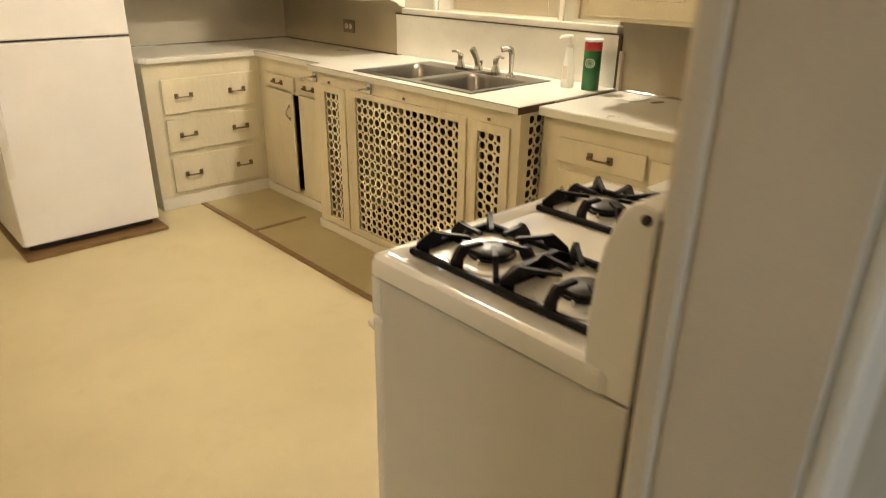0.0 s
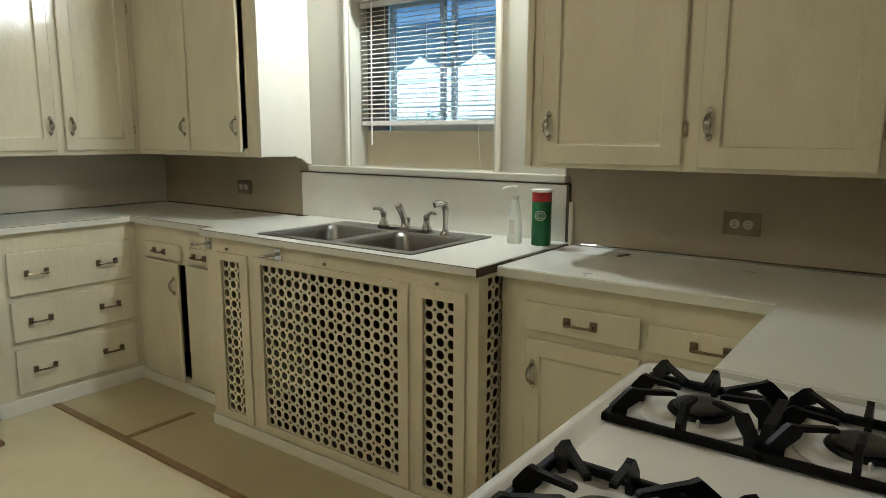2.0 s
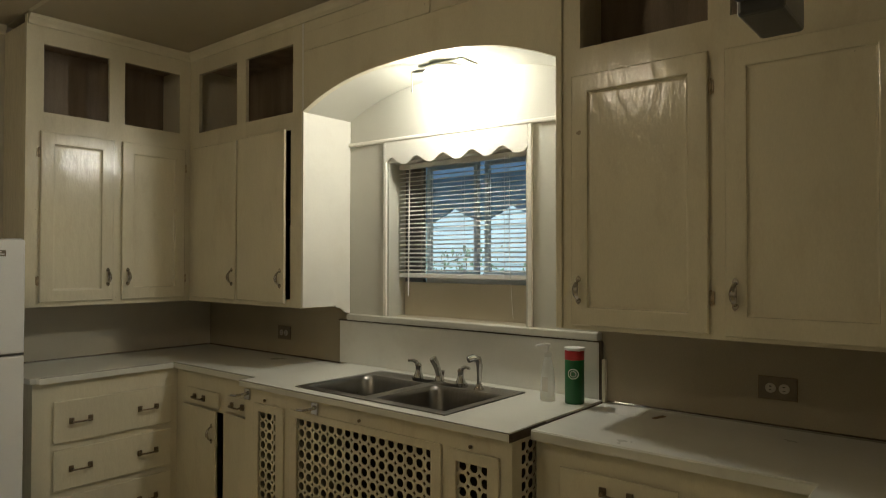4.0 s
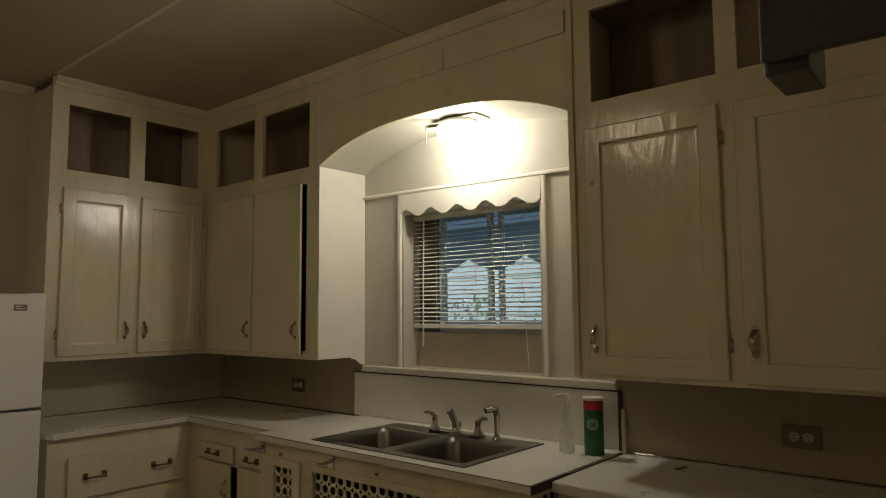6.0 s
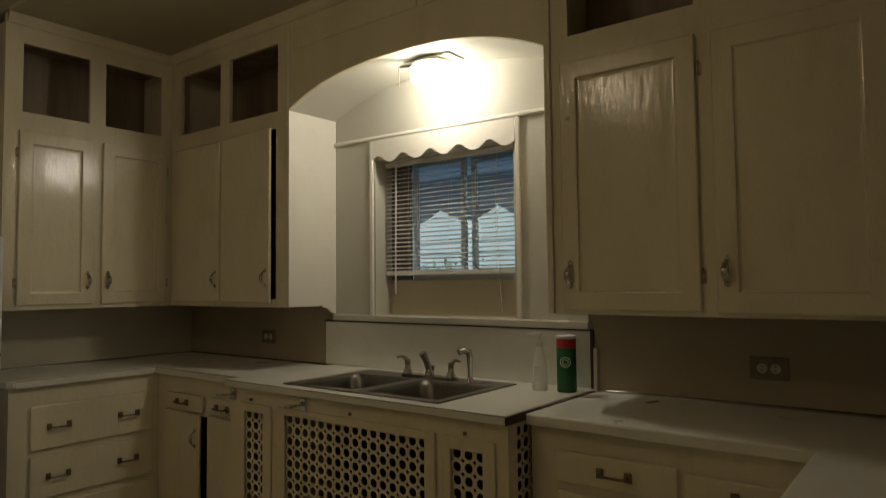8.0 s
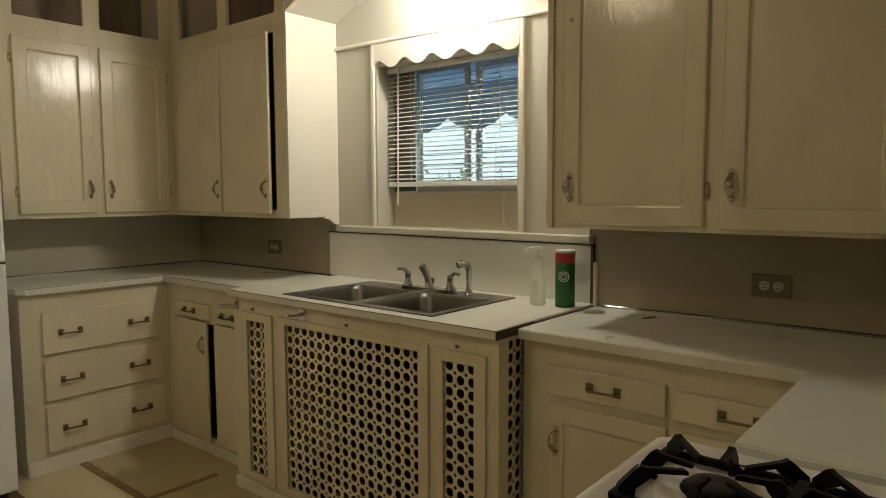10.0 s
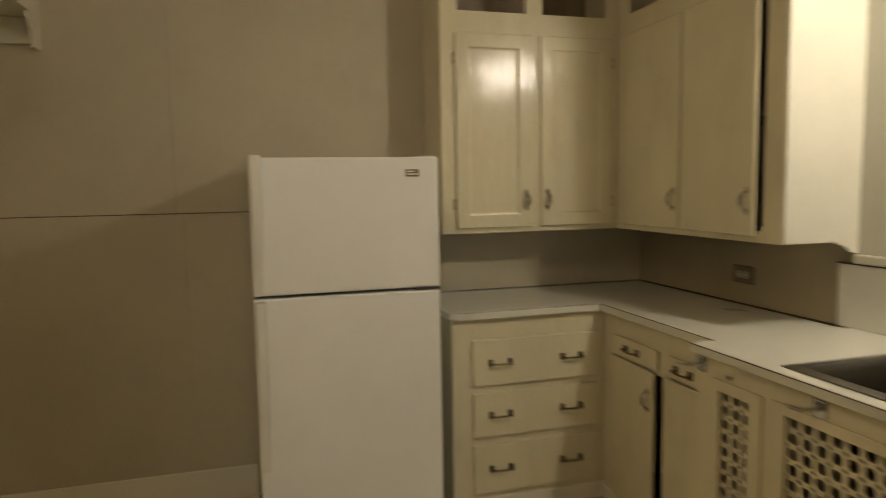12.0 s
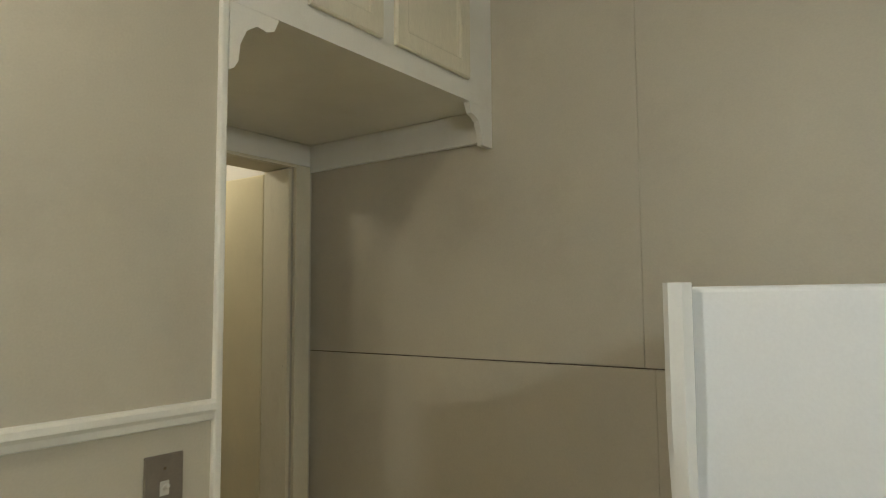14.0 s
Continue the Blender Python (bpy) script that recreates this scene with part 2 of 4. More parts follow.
def B(*a, **k):
    return box(bmesh.new(), *a, **k)


def prism(bm, pts, axis, a0, a1):
    """A polygon given in the two other axes, drawn out along axis."""
    def p(u, v, w):
        return {"x": (w, u, v), "y": (u, w, v), "z": (u, v, w)}[axis]
    lo = [bm.verts.new(p(u, v, a0)) for u, v in pts]
    hi = [bm.verts.new(p(u, v, a1)) for u, v in pts]
    bm.faces.new(lo)
    bm.faces.new(hi[::-1])
    for i in range(len(pts)):
        j = (i + 1) % len(pts)
        bm.faces.new((lo[i], hi[i], hi[j], lo[j]))
    return bm


def rings(bm, loops, close=True):
    """Skin between rings of points of equal length."""
    vs = [[bm.verts.new(p) for p in r] for r in loops]
    n = len(vs[0])
    for a, b in zip(vs, vs[1:]):
        for i in range(n):
            bm.faces.new((a[i], a[(i + 1) % n], b[(i + 1) % n], b[i]))
    if close:
        bm.faces.new(vs[0][::-1])
        bm.faces.new(vs[-1])
    return bm


def lathe(bm, at, profile, seg=24, axis="z"):
    """Turn a profile of (radius, height) about an axis through at."""
    at = Vector(at)
    loops = []
    for r, h in profile:
        ring = []
        for i in range(seg):
            a = 2 * math.pi * i / seg
            u, v = r * math.cos(a), r * math.sin(a)
            ring.append(at + Vector({"z": (u, v, h), "x": (h, u, v), "y": (v, h, u)}[axis]))
        loops.append(ring)
    return rings(bm, loops)


def tube(bm, pts, radii, seg=8, flat=1.0):
    """A round bar along a line of points."""
    pts = [Vector(p) for p in pts]
    if not hasattr(radii, "__len__"):
        radii = [radii] * len(pts)
    loops = []
    side = None
    for i, p in enumerate(pts):
        d = (pts[min(i + 1, len(pts) - 1)] - pts[max(i - 1, 0)]).normalized()
        if side is None:
            side = d.orthogonal().normalized()
        side = (side - d * side.dot(d)).normalized()
        up = d.cross(side)
        loops.append([p + radii[i] * (side * math.cos(2 * math.pi * k / seg) + up * flat * math.sin(2 * math.pi * k / seg)) for k in range(seg)])
    return rings(bm, loops)


def sweep(bm, a, b, profile, up=(0, 0, 1)):
    """A moulding profile of (out, up) points drawn from a to b; out is to the left of the way."""
    a, b, up = Vector(a), Vector(b), Vector(up)
    out = up.cross((b - a).normalized())
    return rings(bm, [[p + out * u + up * v for u, v in profile] for p in (a, b)])


def grid(bm, us, vs, holes, w0, w1, put):
    """A plate with rectangular openings: us and vs are its outer limits, put maps (u, v, w) to a place."""
    U = sorted({*us, *(h[0] for h in holes), *(h[1] for h in holes)})
    V = sorted({*vs, *(h[2] for h in holes), *(h[3] for h in holes)})
    U = [u for u in U if min(us) <= u <= max(us)]
    V = [v for v in V if min(vs) <= v <= max(vs)]

    def solid(i, j):
        if not (0 <= i < len(U) - 1 and 0 <= j < len(V) - 1):
            return False
        cu, cv = (U[i] + U[i + 1]) / 2, (V[j] + V[j + 1]) / 2
        return not any(h[0] < cu < h[1] and h[2] < cv < h[3] for h in holes)

    made = {}

    def vert(i, j, k):
        if (i, j, k) not in made:
            made[i, j, k] = bm.verts.new(put(U[i], V[j], (w0, w1)[k]))
        return made[i, j, k]

    for i in range(len(U) - 1):
        for j in range(len(V) - 1):
            if not solid(i, j):
                continue
            for k in (0, 1):
                bm.faces.new([vert(i, j, k), vert(i + 1, j, k), vert(i + 1, j + 1, k), vert(i, j + 1, k)])
            for (a, b), (di, dj) in ((((i, j), (i + 1, j)), (0, -1)), (((i, j + 1), (i + 1, j + 1)), (0, 1)), (((i, j), (i, j + 1)), (-1, 0)), (((i + 1, j), (i + 1, j + 1)), (1, 0))):
                if not solid(i + di, j + dj):
                    bm.faces.new([vert(*a, 0), vert(*b, 0), vert(*b, 1), vert(*a, 1)])
    return bm


# Cabinet fronts: n faces -y, e faces -x, s faces +y, w faces +x. u runs along the front, d into the cabinet.
def front(o, f):
    return {"n": lambda u, z, d: (u, f + d, z), "e": lambda u, z, d: (f + d, u, z), "s": lambda u, z, d: (u, f - d, z), "w": lambda u, z, d: (f - d, u, z)}[o]


TURN_OF = {"n": 0, "e": -90, "s": 180, "w": 90}


def fbox(bm, o, f, u0, u1, d0, d1, z0, z1, bevel=0.0):
    a, b = front(o, f)(u0, z0, d0), front(o, f)(u1, z1, d1)
    return box(bm, a[0], b[0], a[1], b[1], a[2], b[2], bevel)


def pull_mesh():
    """Teardrop door pull with pointed ends, facing -y."""
    bm = bmesh.new()
    loops = []
    for i in range(15):
        s = -1 + 2 * i / 14
        w = 0.0050 + 0.0085 * (1 - s * s) ** 1.1
        out = -0.006 - 0.024 * max(0, 1 - s * s) ** 0.8
        th = 0.0035 + 0.0035 * (1 - s * s)
        loops.append([(w * math.cos(a), out + th * math.sin(a), 0.046 * s) for a in [k * math.pi / 4 for k in range(8)]])
    rings(bm, loops)
    for s in (-1, 1):
        prism(bm, [(-0.009, s * 0.038), (0, s * 0.034), (0.009, s * 0.038), (0.011, s * 0.048), (0.007, s * 0.056), (0, s * 0.064), (-0.007, s * 0.056), (-0.011, s * 0.048)], "y", -0.006, 0.0)
    bmesh.ops.scale(bm, vec=(0.88, 0.9, 0.78), verts=bm.verts[:])
    ob = mesh_object("pull", bm, PULL, True)
    me = ob.data
    bpy.data.objects.remove(ob)
    return me


def bail_mesh():
    """Drawer pull: two square feet and a bar, facing -y."""
    bm = bmesh.new()
    for s in (-1, 1):
        box(bm, s * 0.044 - 0.011, s * 0.044 + 0.011, -0.010, 0.0, -0.015, 0.015, 0.0025)
        tube(bm, [(s * 0.042, -0.002, 0.0), (s * 0.042, -0.022, -0.002)], 0.005)
    tube(bm, [(-0.046, -0.022, -0.001), (-0.036, -0.024, -0.004), (0, -0.025, -0.005), (0.036, -0.024, -0.004), (0.046, -0.022, -0.001)], 0.0044)
    ob = mesh_object("bail", bm, BRONZE, True)
    me = ob.data
    bpy.data.objects.remove(ob)
    return me


def hinge_mesh():
    bm = bmesh.new()
    box(bm, -0.009, 0.009, -0.005, 0.0, -0.021, 0.021, 0.0015)
    tube(bm, [(0, -0.007, -0.025), (0, -0.007, 0.025)], 0.004, 6)
    ob = mesh_object("hinge", bm, HINGE)
    me = ob.data
    bpy.data.objects.remove(ob)
    return me


PULL_ME, BAIL_ME, HINGE_ME = pull_mesh(), bail_mesh(), hinge_mesh()


def at_front(o, f, u, z, d=0.0):
    return Matrix.Translation(front(o, f)(u, z, d)) @ pose(0, 0, 0, 0, 0, TURN_OF[o])


def door(parent, o, f, u0, u1, z0, z1, hinge, pull_z=None, ajar=0.0, stile=0.062, hinges=True, pull=True, slab=False):
    """A framed door on the front; hinge is the u of its hinged side."""
    at = front(o, f)
    bm = bmesh.new()
    steps = ((0.005, -0.0005), (0.005, -0.0045), (0.0, -0.0052), (0.0, -0.0142), (0.0038, -0.018), (stile - 0.004, -0.018), (stile, -0.0168), (stile + 0.0015, -0.0095), (stile + 0.007, -0.0065), (stile + 0.012, -0.0060))
    if slab:
        steps = steps[:5] + ((0.02, -0.0184), (0.05, -0.0186))
    rings(bm, [[at(u0 + i, z0 + i, d), at(u1 - i, z0 + i, d), at(u1 - i, z1 - i, d), at(u0 + i, z1 - i, d)] for i, d in steps])
    turn = Matrix.Identity(4)
    if ajar:
        pivot = Matrix.Translation(front(o, f)(hinge, 0, -0.004))
        turn = pivot @ pose(0, 0, 0, 0, 0, ajar) @ pivot.inverted()
        bmesh.ops.transform(bm, matrix=turn, verts=bm.verts[:])
    leaf = part("door", bm, PAINT, parent)
    free = u1 if abs(hinge - u0) < abs(hinge - u1) else u0
    if pull:
        shared("handle", PULL_ME, turn @ at_front(o, f, free + (0.030 if free == u0 else -0.030), pull_z, -0.018), leaf, "worn nickel teardrop pull")
    if hinges:
        for z in (z0 + 0.11, z1 - 0.11):
            shared("hinge", HINGE_ME, at_front(o, f, hinge + (-0.006 if free > hinge else 0.006), z, -0.001), leaf, "paint-smeared surface hinge")
    return leaf


def drawer(parent, o, f, u0, u1, z0, z1, pulls):
    bm = bmesh.new()
    fbox(bm, o, f, u0, u1, -0.018, -0.0048, z0, z1, 0.004)
    fbox(bm, o, f, u0 + 0.005, u1 - 0.005, -0.0047, -0.0005, z0 + 0.005, z1 - 0.005)
    fbox(bm, o, f, u0 + 0.02, u1 - 0.02, 0.002, 0.38, z0 + 0.02, z1 - 0.02)
    d = part("drawer", bm, PAINT, parent)
    for u in pulls:
        shared("handle", BAIL_ME, at_front(o, f, u, (z0 + z1) / 2, -0.018), d, "dark bronze bar pull")


def carcass(parent, o, f, u0, u1, depth, z0, z1, shelves, holes, inner=None, label=""):
    """Face frame with openings, sides, floor, top, shelves and back."""
    put = front(o, f)
    part("face_frame", grid(bmesh.new(), (u0, u1), (z0, z1), holes, 0.0, 0.02, put), PAINT, parent)
    for a in (u0, u1 - 0.015):
        part("side_panel", fbox(bmesh.new(), o, f, a, a + 0.015, 0.0205, depth, z0, z1), PAINT, parent)
    for z in shelves:
        part("shelf", fbox(bmesh.new(), o, f, u0 + 0.0155, u1 - 0.0155, 0.0205, depth - 0.009, z, z + 0.015), inner or CUBBY, parent)
    bm = bmesh.new()
    fbox(bm, o, f, u0 + 0.0155, u1 - 0.0155, depth - 0.008, depth, z0 + 0.002, z1 - 0.002)
    part("back_panel", bm, inner or CUBBY, parent)


# ---- structure ----
XE, YN, YS, XW, TOP = 2.745, 4.56, 0.342, -0.10, 2.68

structure("floor", B(-2.6, 2.95, -3.6, 4.68, -0.08, 0.0), FLOOR, "pale yellow worn linoleum kitchen floor", "floor")
structure("floor_patch", B(1.772, 2.26, 0.95, 4.06, 0.0004, 0.003), PATCH, "darker olive linoleum patch before the cabinets", "floor")
bm = bmesh.new()
box(bm, 1.735, 1.772, 0.95, 4.03, 0.0004, 0.006, 0.002)
structure("floor_trim", bm, STRIP, "brown metal strip along a linoleum seam", "trim")
structure("floor_trim", B(1.773, 2.10, 3.375, 3.405, 0.0034, 0.007, 0.0015), STRIP, "short brown metal strip across the linoleum", "trim")

structure("wall_north", B(-1.2, 2.95, YN + 0.010, 4.70, 0.0, TOP), EDGE, "north wall behind painted boards", "wall")
north = bpy.data.objects["wall_north"]
board_rows = ((0.0, 1.3330), (1.3365, TOP))
for k, (z0, z1) in enumerate(board_rows):
    seams = [-1.2, 0.40 + 0.03 * (1 - k), 1.62, 2.745]
    for a, b in zip(seams, seams[1:]):
        ob = mesh_object("wall_board", B(a + 0.0003, b - 0.0003, YN, YN + 0.0095, z0, z1, 0.0016, 1), PANEL)
        ob.parent = north

WIN = (2.098, 2.928, 1.178, 1.957)
bm = grid(bmesh.new(), (-0.2, 4.56), (0.0, TOP), [WIN], 0.0, 0.20, lambda u, v, w: (XE + w, u, v))
structure("wall_east", bm, BACKWALL, "taupe covered wall behind the sink and counters", "wall")
bm = grid(bmesh.new(), (1.775, 3.20), (1.165, 2.36), [WIN], 0.0, 0.0125, lambda u, v, w: (2.732 + w, u, v))
structure("wall_alcove", bm, ALCOVE, "painted boxed-out wall round the sink window", "wall")

DOORWAY = (XW, 0.69, -0.1, 2.06)
bm = grid(bmesh.new(), (-2.6, 2.745), (0.0, TOP), [DOORWAY], 0.0, 0.12, lambda u, v, w: (u, YS - 0.12 + w, v))
structure("wall_south", bm, PANEL, "taupe wall behind the stove with an open doorway", "wall")
bm = bmesh.new()
box(bm, XW - 0.12, XW, YS + 0.0005, 3.53, 0.0, TOP)
structure("wall_west", bm, PANEL, "taupe painted wall with a chair rail", "wall")
structure("wall_nook_side", B(-0.95, XW - 0.1205, 3.41, 3.53, 0.0, TOP), PANEL, "side wall of the entry nook", "wall")
NOOK_DOOR = (3.70, 4.46, -0.1, 2.052)
bm = grid(bmesh.new(), (3.41, YN), (0.0, TOP), [NOOK_DOOR], 0.0, 0.15, lambda u, v, w: (-0.95 - w, u, v))
structure("wall_nook_back", bm, PANEL, "back wall of the entry nook with a doorway", "wall")
structure("wall_hall_back", B(-2.3, -2.18, 2.4, 4.7, 0.0, TOP), SHADE_WALL, "wall of the passage beyond the nook", "wall")
structure("wall_hall_side", B(-2.18, -1.101, 2.4, 2.5, 0.0, TOP), SHADE_WALL, "end wall of the passage", "wall")
structure("wall_hall_end", B(-2.18, -1.2005, 4.6, 4.7, 0.0, TOP), SHADE_WALL, "end wall of the passage", "wall")
structure("wall_hall_inner", B(-1.10, -0.951, 2.501, 3.409, 0.0, TOP), SHADE_WALL, "inner wall of the passage", "wall")

# ceiling of boards with narrow seams
bm = bmesh.new()
for a, b in ((-2.6, 0.31), (0.314, 1.533), (1.537, XE + 0.2)):
    for c, d in ((-0.2, 1.32), (1.324, 2.538), (2.542, 4.70)):
        box(bm, a, b, c, d, TOP, TOP + 0.012, 0.0015, 1)
box(bm, -2.6, XE + 0.2, -3.72, 4.7, TOP + 0.0125, TOP + 0.05)
structure("ceiling", bm, CEILING, "cream painted board ceiling with visible seams", "ceiling")
bm = bmesh.new()
box(bm, 1.524, 1.546, YS, 4.20, TOP - 0.0025, TOP - 0.0005, 0.001)
structure("ceiling_batten", bm, PAINT, "thin pale batten over a ceiling seam", "trim")

# adjoining room behind the doorway
bm = grid(bmesh.new(), (-2.6, 2.95), (0.0, TOP), [(-1.3, 0.1, 0.85, 2.15)], 0.0, 0.12, lambda u, v, w: (u, -3.6 - w, v))
structure("wall_room_south", bm, SHADE_WALL, "far wall of the adjoining room with its window", "wall")
structure("wall_room_east", B(2.95, 3.05, -3.6, 0.2, 0, TOP), SHADE_WALL, "side wall of the adjoining room", "wall")
structure("wall_room_west", B(-2.7, -2.601, -3.6, 2.5, 0, TOP), SHADE_WALL, "side wall of the adjoining room", "wall")

# doorway casing
bm = bmesh.new()
box(bm, 0.675, 0.6895, YS - 0.125, YS + 0.004, 0.0, 2.05, 0.003)
structure("door_jamb", bm, JAMB, "painted jamb of the kitchen doorway", "trim")
bm = bmesh.new()
box(bm, 0.672, 0.775, YS + 0.0045, YS + 0.038, 0.0, 2.13, 0.008)
box(bm, XW + 0.001, 0.775, YS + 0.005, YS + 0.0375, 2.131, 2.22, 0.008)
structure("door_casing", bm, JAMB, "painted casing of the kitchen doorway", "trim")
bm = bmesh.new()
box(bm, 0.680, 0.775, YS - 0.146, YS - 0.1255, 0.0, 2.13, 0.006)
structure("door_casing", bm, PAINT_WHITE, "white casing on the far side of the doorway", "trim")

# baseboard, chair rail, crown and corner trims
structure("baseboard", B(-0.949, 0.70, YN - 0.016, YN - 0.0005, 0.0, 0.15, 0.004), PAINT_WHITE, "white painted baseboard below taupe boards", "baseboard")
structure("baseboard", B(XW + 0.0005, XW + 0.016, YS + 0.03, 3.50, 0.0, 0.15, 0.004), PAINT_WHITE, "white painted baseboard", "baseboard")
RAIL = [(0, -0.022), (0.010, -0.018), (0.012, -0.006), (0.020, 0.002), (0.020, 0.014), (0.014, 0.020), (0, 0.020)]
structure("chair_rail", sweep(bmesh.new(), (XW, 3.5235, 1.318), (XW, YS + 0.03, 1.315), RAIL), PAINT_WHITE, "white moulded chair rail on the taupe wall", "trim")
structure("wall_corner_trim", B(XW - 0.1, XW + 0.012, 3.524, 3.542, 0.0, TOP - 0.002, 0.004), PAINT_WHITE, "white trim board on the wall's end", "trim")
CROWN = [(0, 0), (0, -0.045), (0.008, -0.045), (0.014, -0.030), (0.030, -0.014), (0.036, 0)]
structure("crown", sweep(bmesh.new(), (1.54, YN, TOP - 0.001), (XW + 0.2, YN, TOP - 0.001), CROWN), PAINT, "cream crown moulding at the ceiling", "trim")
structure("crown", sweep(bmesh.new(), (2.41, 4.255, TOP - 0.001), (1.545, 4.255, TOP - 0.001), CROWN), PAINT, "cream crown moulding over wall cabinets", "trim")
structure("crown", sweep(bmesh.new(), (2.416, 0.36, TOP - 0.001), (2.416, 4.24, TOP - 0.001), CROWN), PAINT, "cream crown moulding over wall cabinets", "trim")

# ---- window ----
win = tagged(new("window_1"), "small sliding window in a deep painted recess", "window", kind="structure")
win.location = (2.8, 2.46, 1.19)
bm = bmesh.new()
box(bm, 2.733, 2.879, WIN[0] + 0.0005, WIN[0] + 0.010, WIN[2], WIN[3])
box(bm, 2.733, 2.879, WIN[1] - 0.010, WIN[1] - 0.0005, WIN[2], WIN[3])
box(bm, 2.733, 2.879, WIN[0] + 0.011, WIN[1] - 0.011, WIN[3] - 0.010, WIN[3] - 0.0005)
part("recess_lining", bm, ALCOVE, win)
bm = grid(bmesh.new(), (WIN[0] + 0.0105, WIN[1] - 0.0105), (WIN[2] + 0.001, WIN[3] - 0.011), [(2.145, 2.917, 1.348, 1.945)], 0.0, 0.02, lambda u, v, w: (2.850 + w, u, v))
part("board", bm, PANEL, win, "taupe board filling the recess below the sash")
# left strip of the recess, coloured dark for the shade there
part("side_board", B(2.855, 2.875, 2.794, 2.9165, 1.349, 1.944), GREYB, win, "board beside the sash, shade put into its grey")
part("sash_rail", B(2.876, 2.930, 2.146, 2.793, 1.340, 1.3785, 0.003), PLASTIC, win, "pale lower rail under the sashes")
for y0, y1 in ((2.474, 2.792), (2.150, 2.453)):
    bm = grid(bmesh.new(), (y0, y1), (1.380, 1.938), [(y0 + 0.022, y1 - 0.022, 1.402, 1.916)], 0.0, 0.025, lambda u, v, w: (2.88 + w + (0.03 if y0 < 2.3 else 0), u, v))
    sash = part("sash", bm, VINYL, win, "white sliding sash frame")
    bm = B(2.890 + (0.03 if y0 < 2.3 else 0), 2.894 + (0.03 if y0 < 2.3 else 0), y0 + 0.0225, y1 - 0.0225, 1.4025, 1.9155)
    pane = part("pane", bm, PANE, sash)
    pane.visible_shadow = False
bm = bmesh.new()
box(bm, 2.704, 2.849, 1.764, 3.199, 1.146, 1.177, 0.005)
part("window_sill", bm, ALCOVE, win, "painted ledge running over the splash board")
bm = rings(bmesh.new(), [[(x, y, z + 0.0150 * (y - 2.07)) for x, z in ((2.7315, 2.040), (2.718, 2.040), (2.7155, 2.044), (2.7155, 2.053), (2.719, 2.058), (2.7315, 2.058))] for y in (1.79, 3.199)])
box(bm, 2.718, 2.7315, 2.926, 2.946, 1.178, 2.0525, 0.004)
box(bm, 2.718, 2.7315, 2.070, 2.092, 1.178, 2.0405, 0.004)
part("trim", bm, PAINT_WHITE, win, "cream batten trim round the recess")
# scalloped pelmet
pts = [(2.0925, 2.0400), (2.9255, 2.0525)]
n = 72
for i in range(n + 1):
    y = 2.9255 - 0.833 * i / n
    ph = (2.9255 - y) / 0.833 * 5.0
    s = 0.5 - 0.5 * math.cos(2 * math.pi * (ph - 0.22))
    pts.append((y, 1.922 + 0.0150 * (y - 2.07) + 0.036 * (1 - s) ** 1.25))
part("pelmet", prism(bmesh.new(), pts, "x", 2.719, 2.7305), PAINT_WHITE, win, "scalloped painted pelmet board")

# ---- arched valance over the alcove ----
val = thing("arched_valance", (2.43, 2.49, 2.2), "cream painted arched valance board over the sink alcove", "valance")


def arch(y):
    u = (y - 2.49) / 0.71
    return 2.192 + 0.133 * (1 - abs(u) ** 2.6)


ys = [1.78 + 1.42 * i / 40 for i in range(41)]
pts = [(y, arch(y)) for y in ys] + [(3.20, TOP - 0.002), (1.78, TOP - 0.002)]
part("board", prism(bmesh.new(), pts, "x", 2.418, 2.438), PAINT, val)
bm = bmesh.new()
rings(bm, [[(x, y, arch(y) + dz) for x, dz in ((2.4385, 0.0), (2.731, 0.0), (2.731, 0.012), (2.4385, 0.012))] for y in ys])
part("soffit", bm, ALCOVE, val, "curved pale soffit under the arch")
for a, b in ((1.785, 2.366), (2.376, 3.192)):
    bm = bmesh.new()
    box(bm, 2.409, 2.4175, a, b, 2.492, 2.582, 0.003)
    part("trim_panel", bm, PAINT, val)
bm = bmesh.new()
rings(bm, [[(x, y, arch(y) + dz) for x, dz in ((2.4105, 0.001), (2.4175, 0.001), (2.4175, 0.014), (2.4105, 0.014))] for y in ys])
part("edge_bead", bm, PAINT, val)

# ---- wall cabinets ----
cab = thing("wall_cabinet", (1.98, 4.4, 1.22), "cream painted wall cabinet, two panelled doors below open cubbies", "cabinet", "kitchen wall cabinets")
CUB = (2.203, 2.548)
carcass(cab, "n", 4.255, 1.54, 2.416, 0.300, 1.22, 2.64, (1.235, 1.66, 2.18, 2.60), [(1.62, 1.945, *CUB), (2.027, 2.348, *CUB), (1.63, 1.94, 1.27, 2.08), (2.035, 2.35, 1.27, 2.08)])
door(cab, "n", 4.255, 1.605, 1.966, 1.243, 2.106, 1.605, 1.367)
door(cab, "n", 4.255, 2.012, 2.378, 1.243, 2.106, 2.378, 1.367)
part("frieze", B(1.54, 2.416, 4.256, 4.276, 2.6405, TOP - 0.001), PAINT, cab)
part("filler", B(2.4165, 2.4355, 4.2555, 4.559, 1.22, 2.64), PAINT, cab)

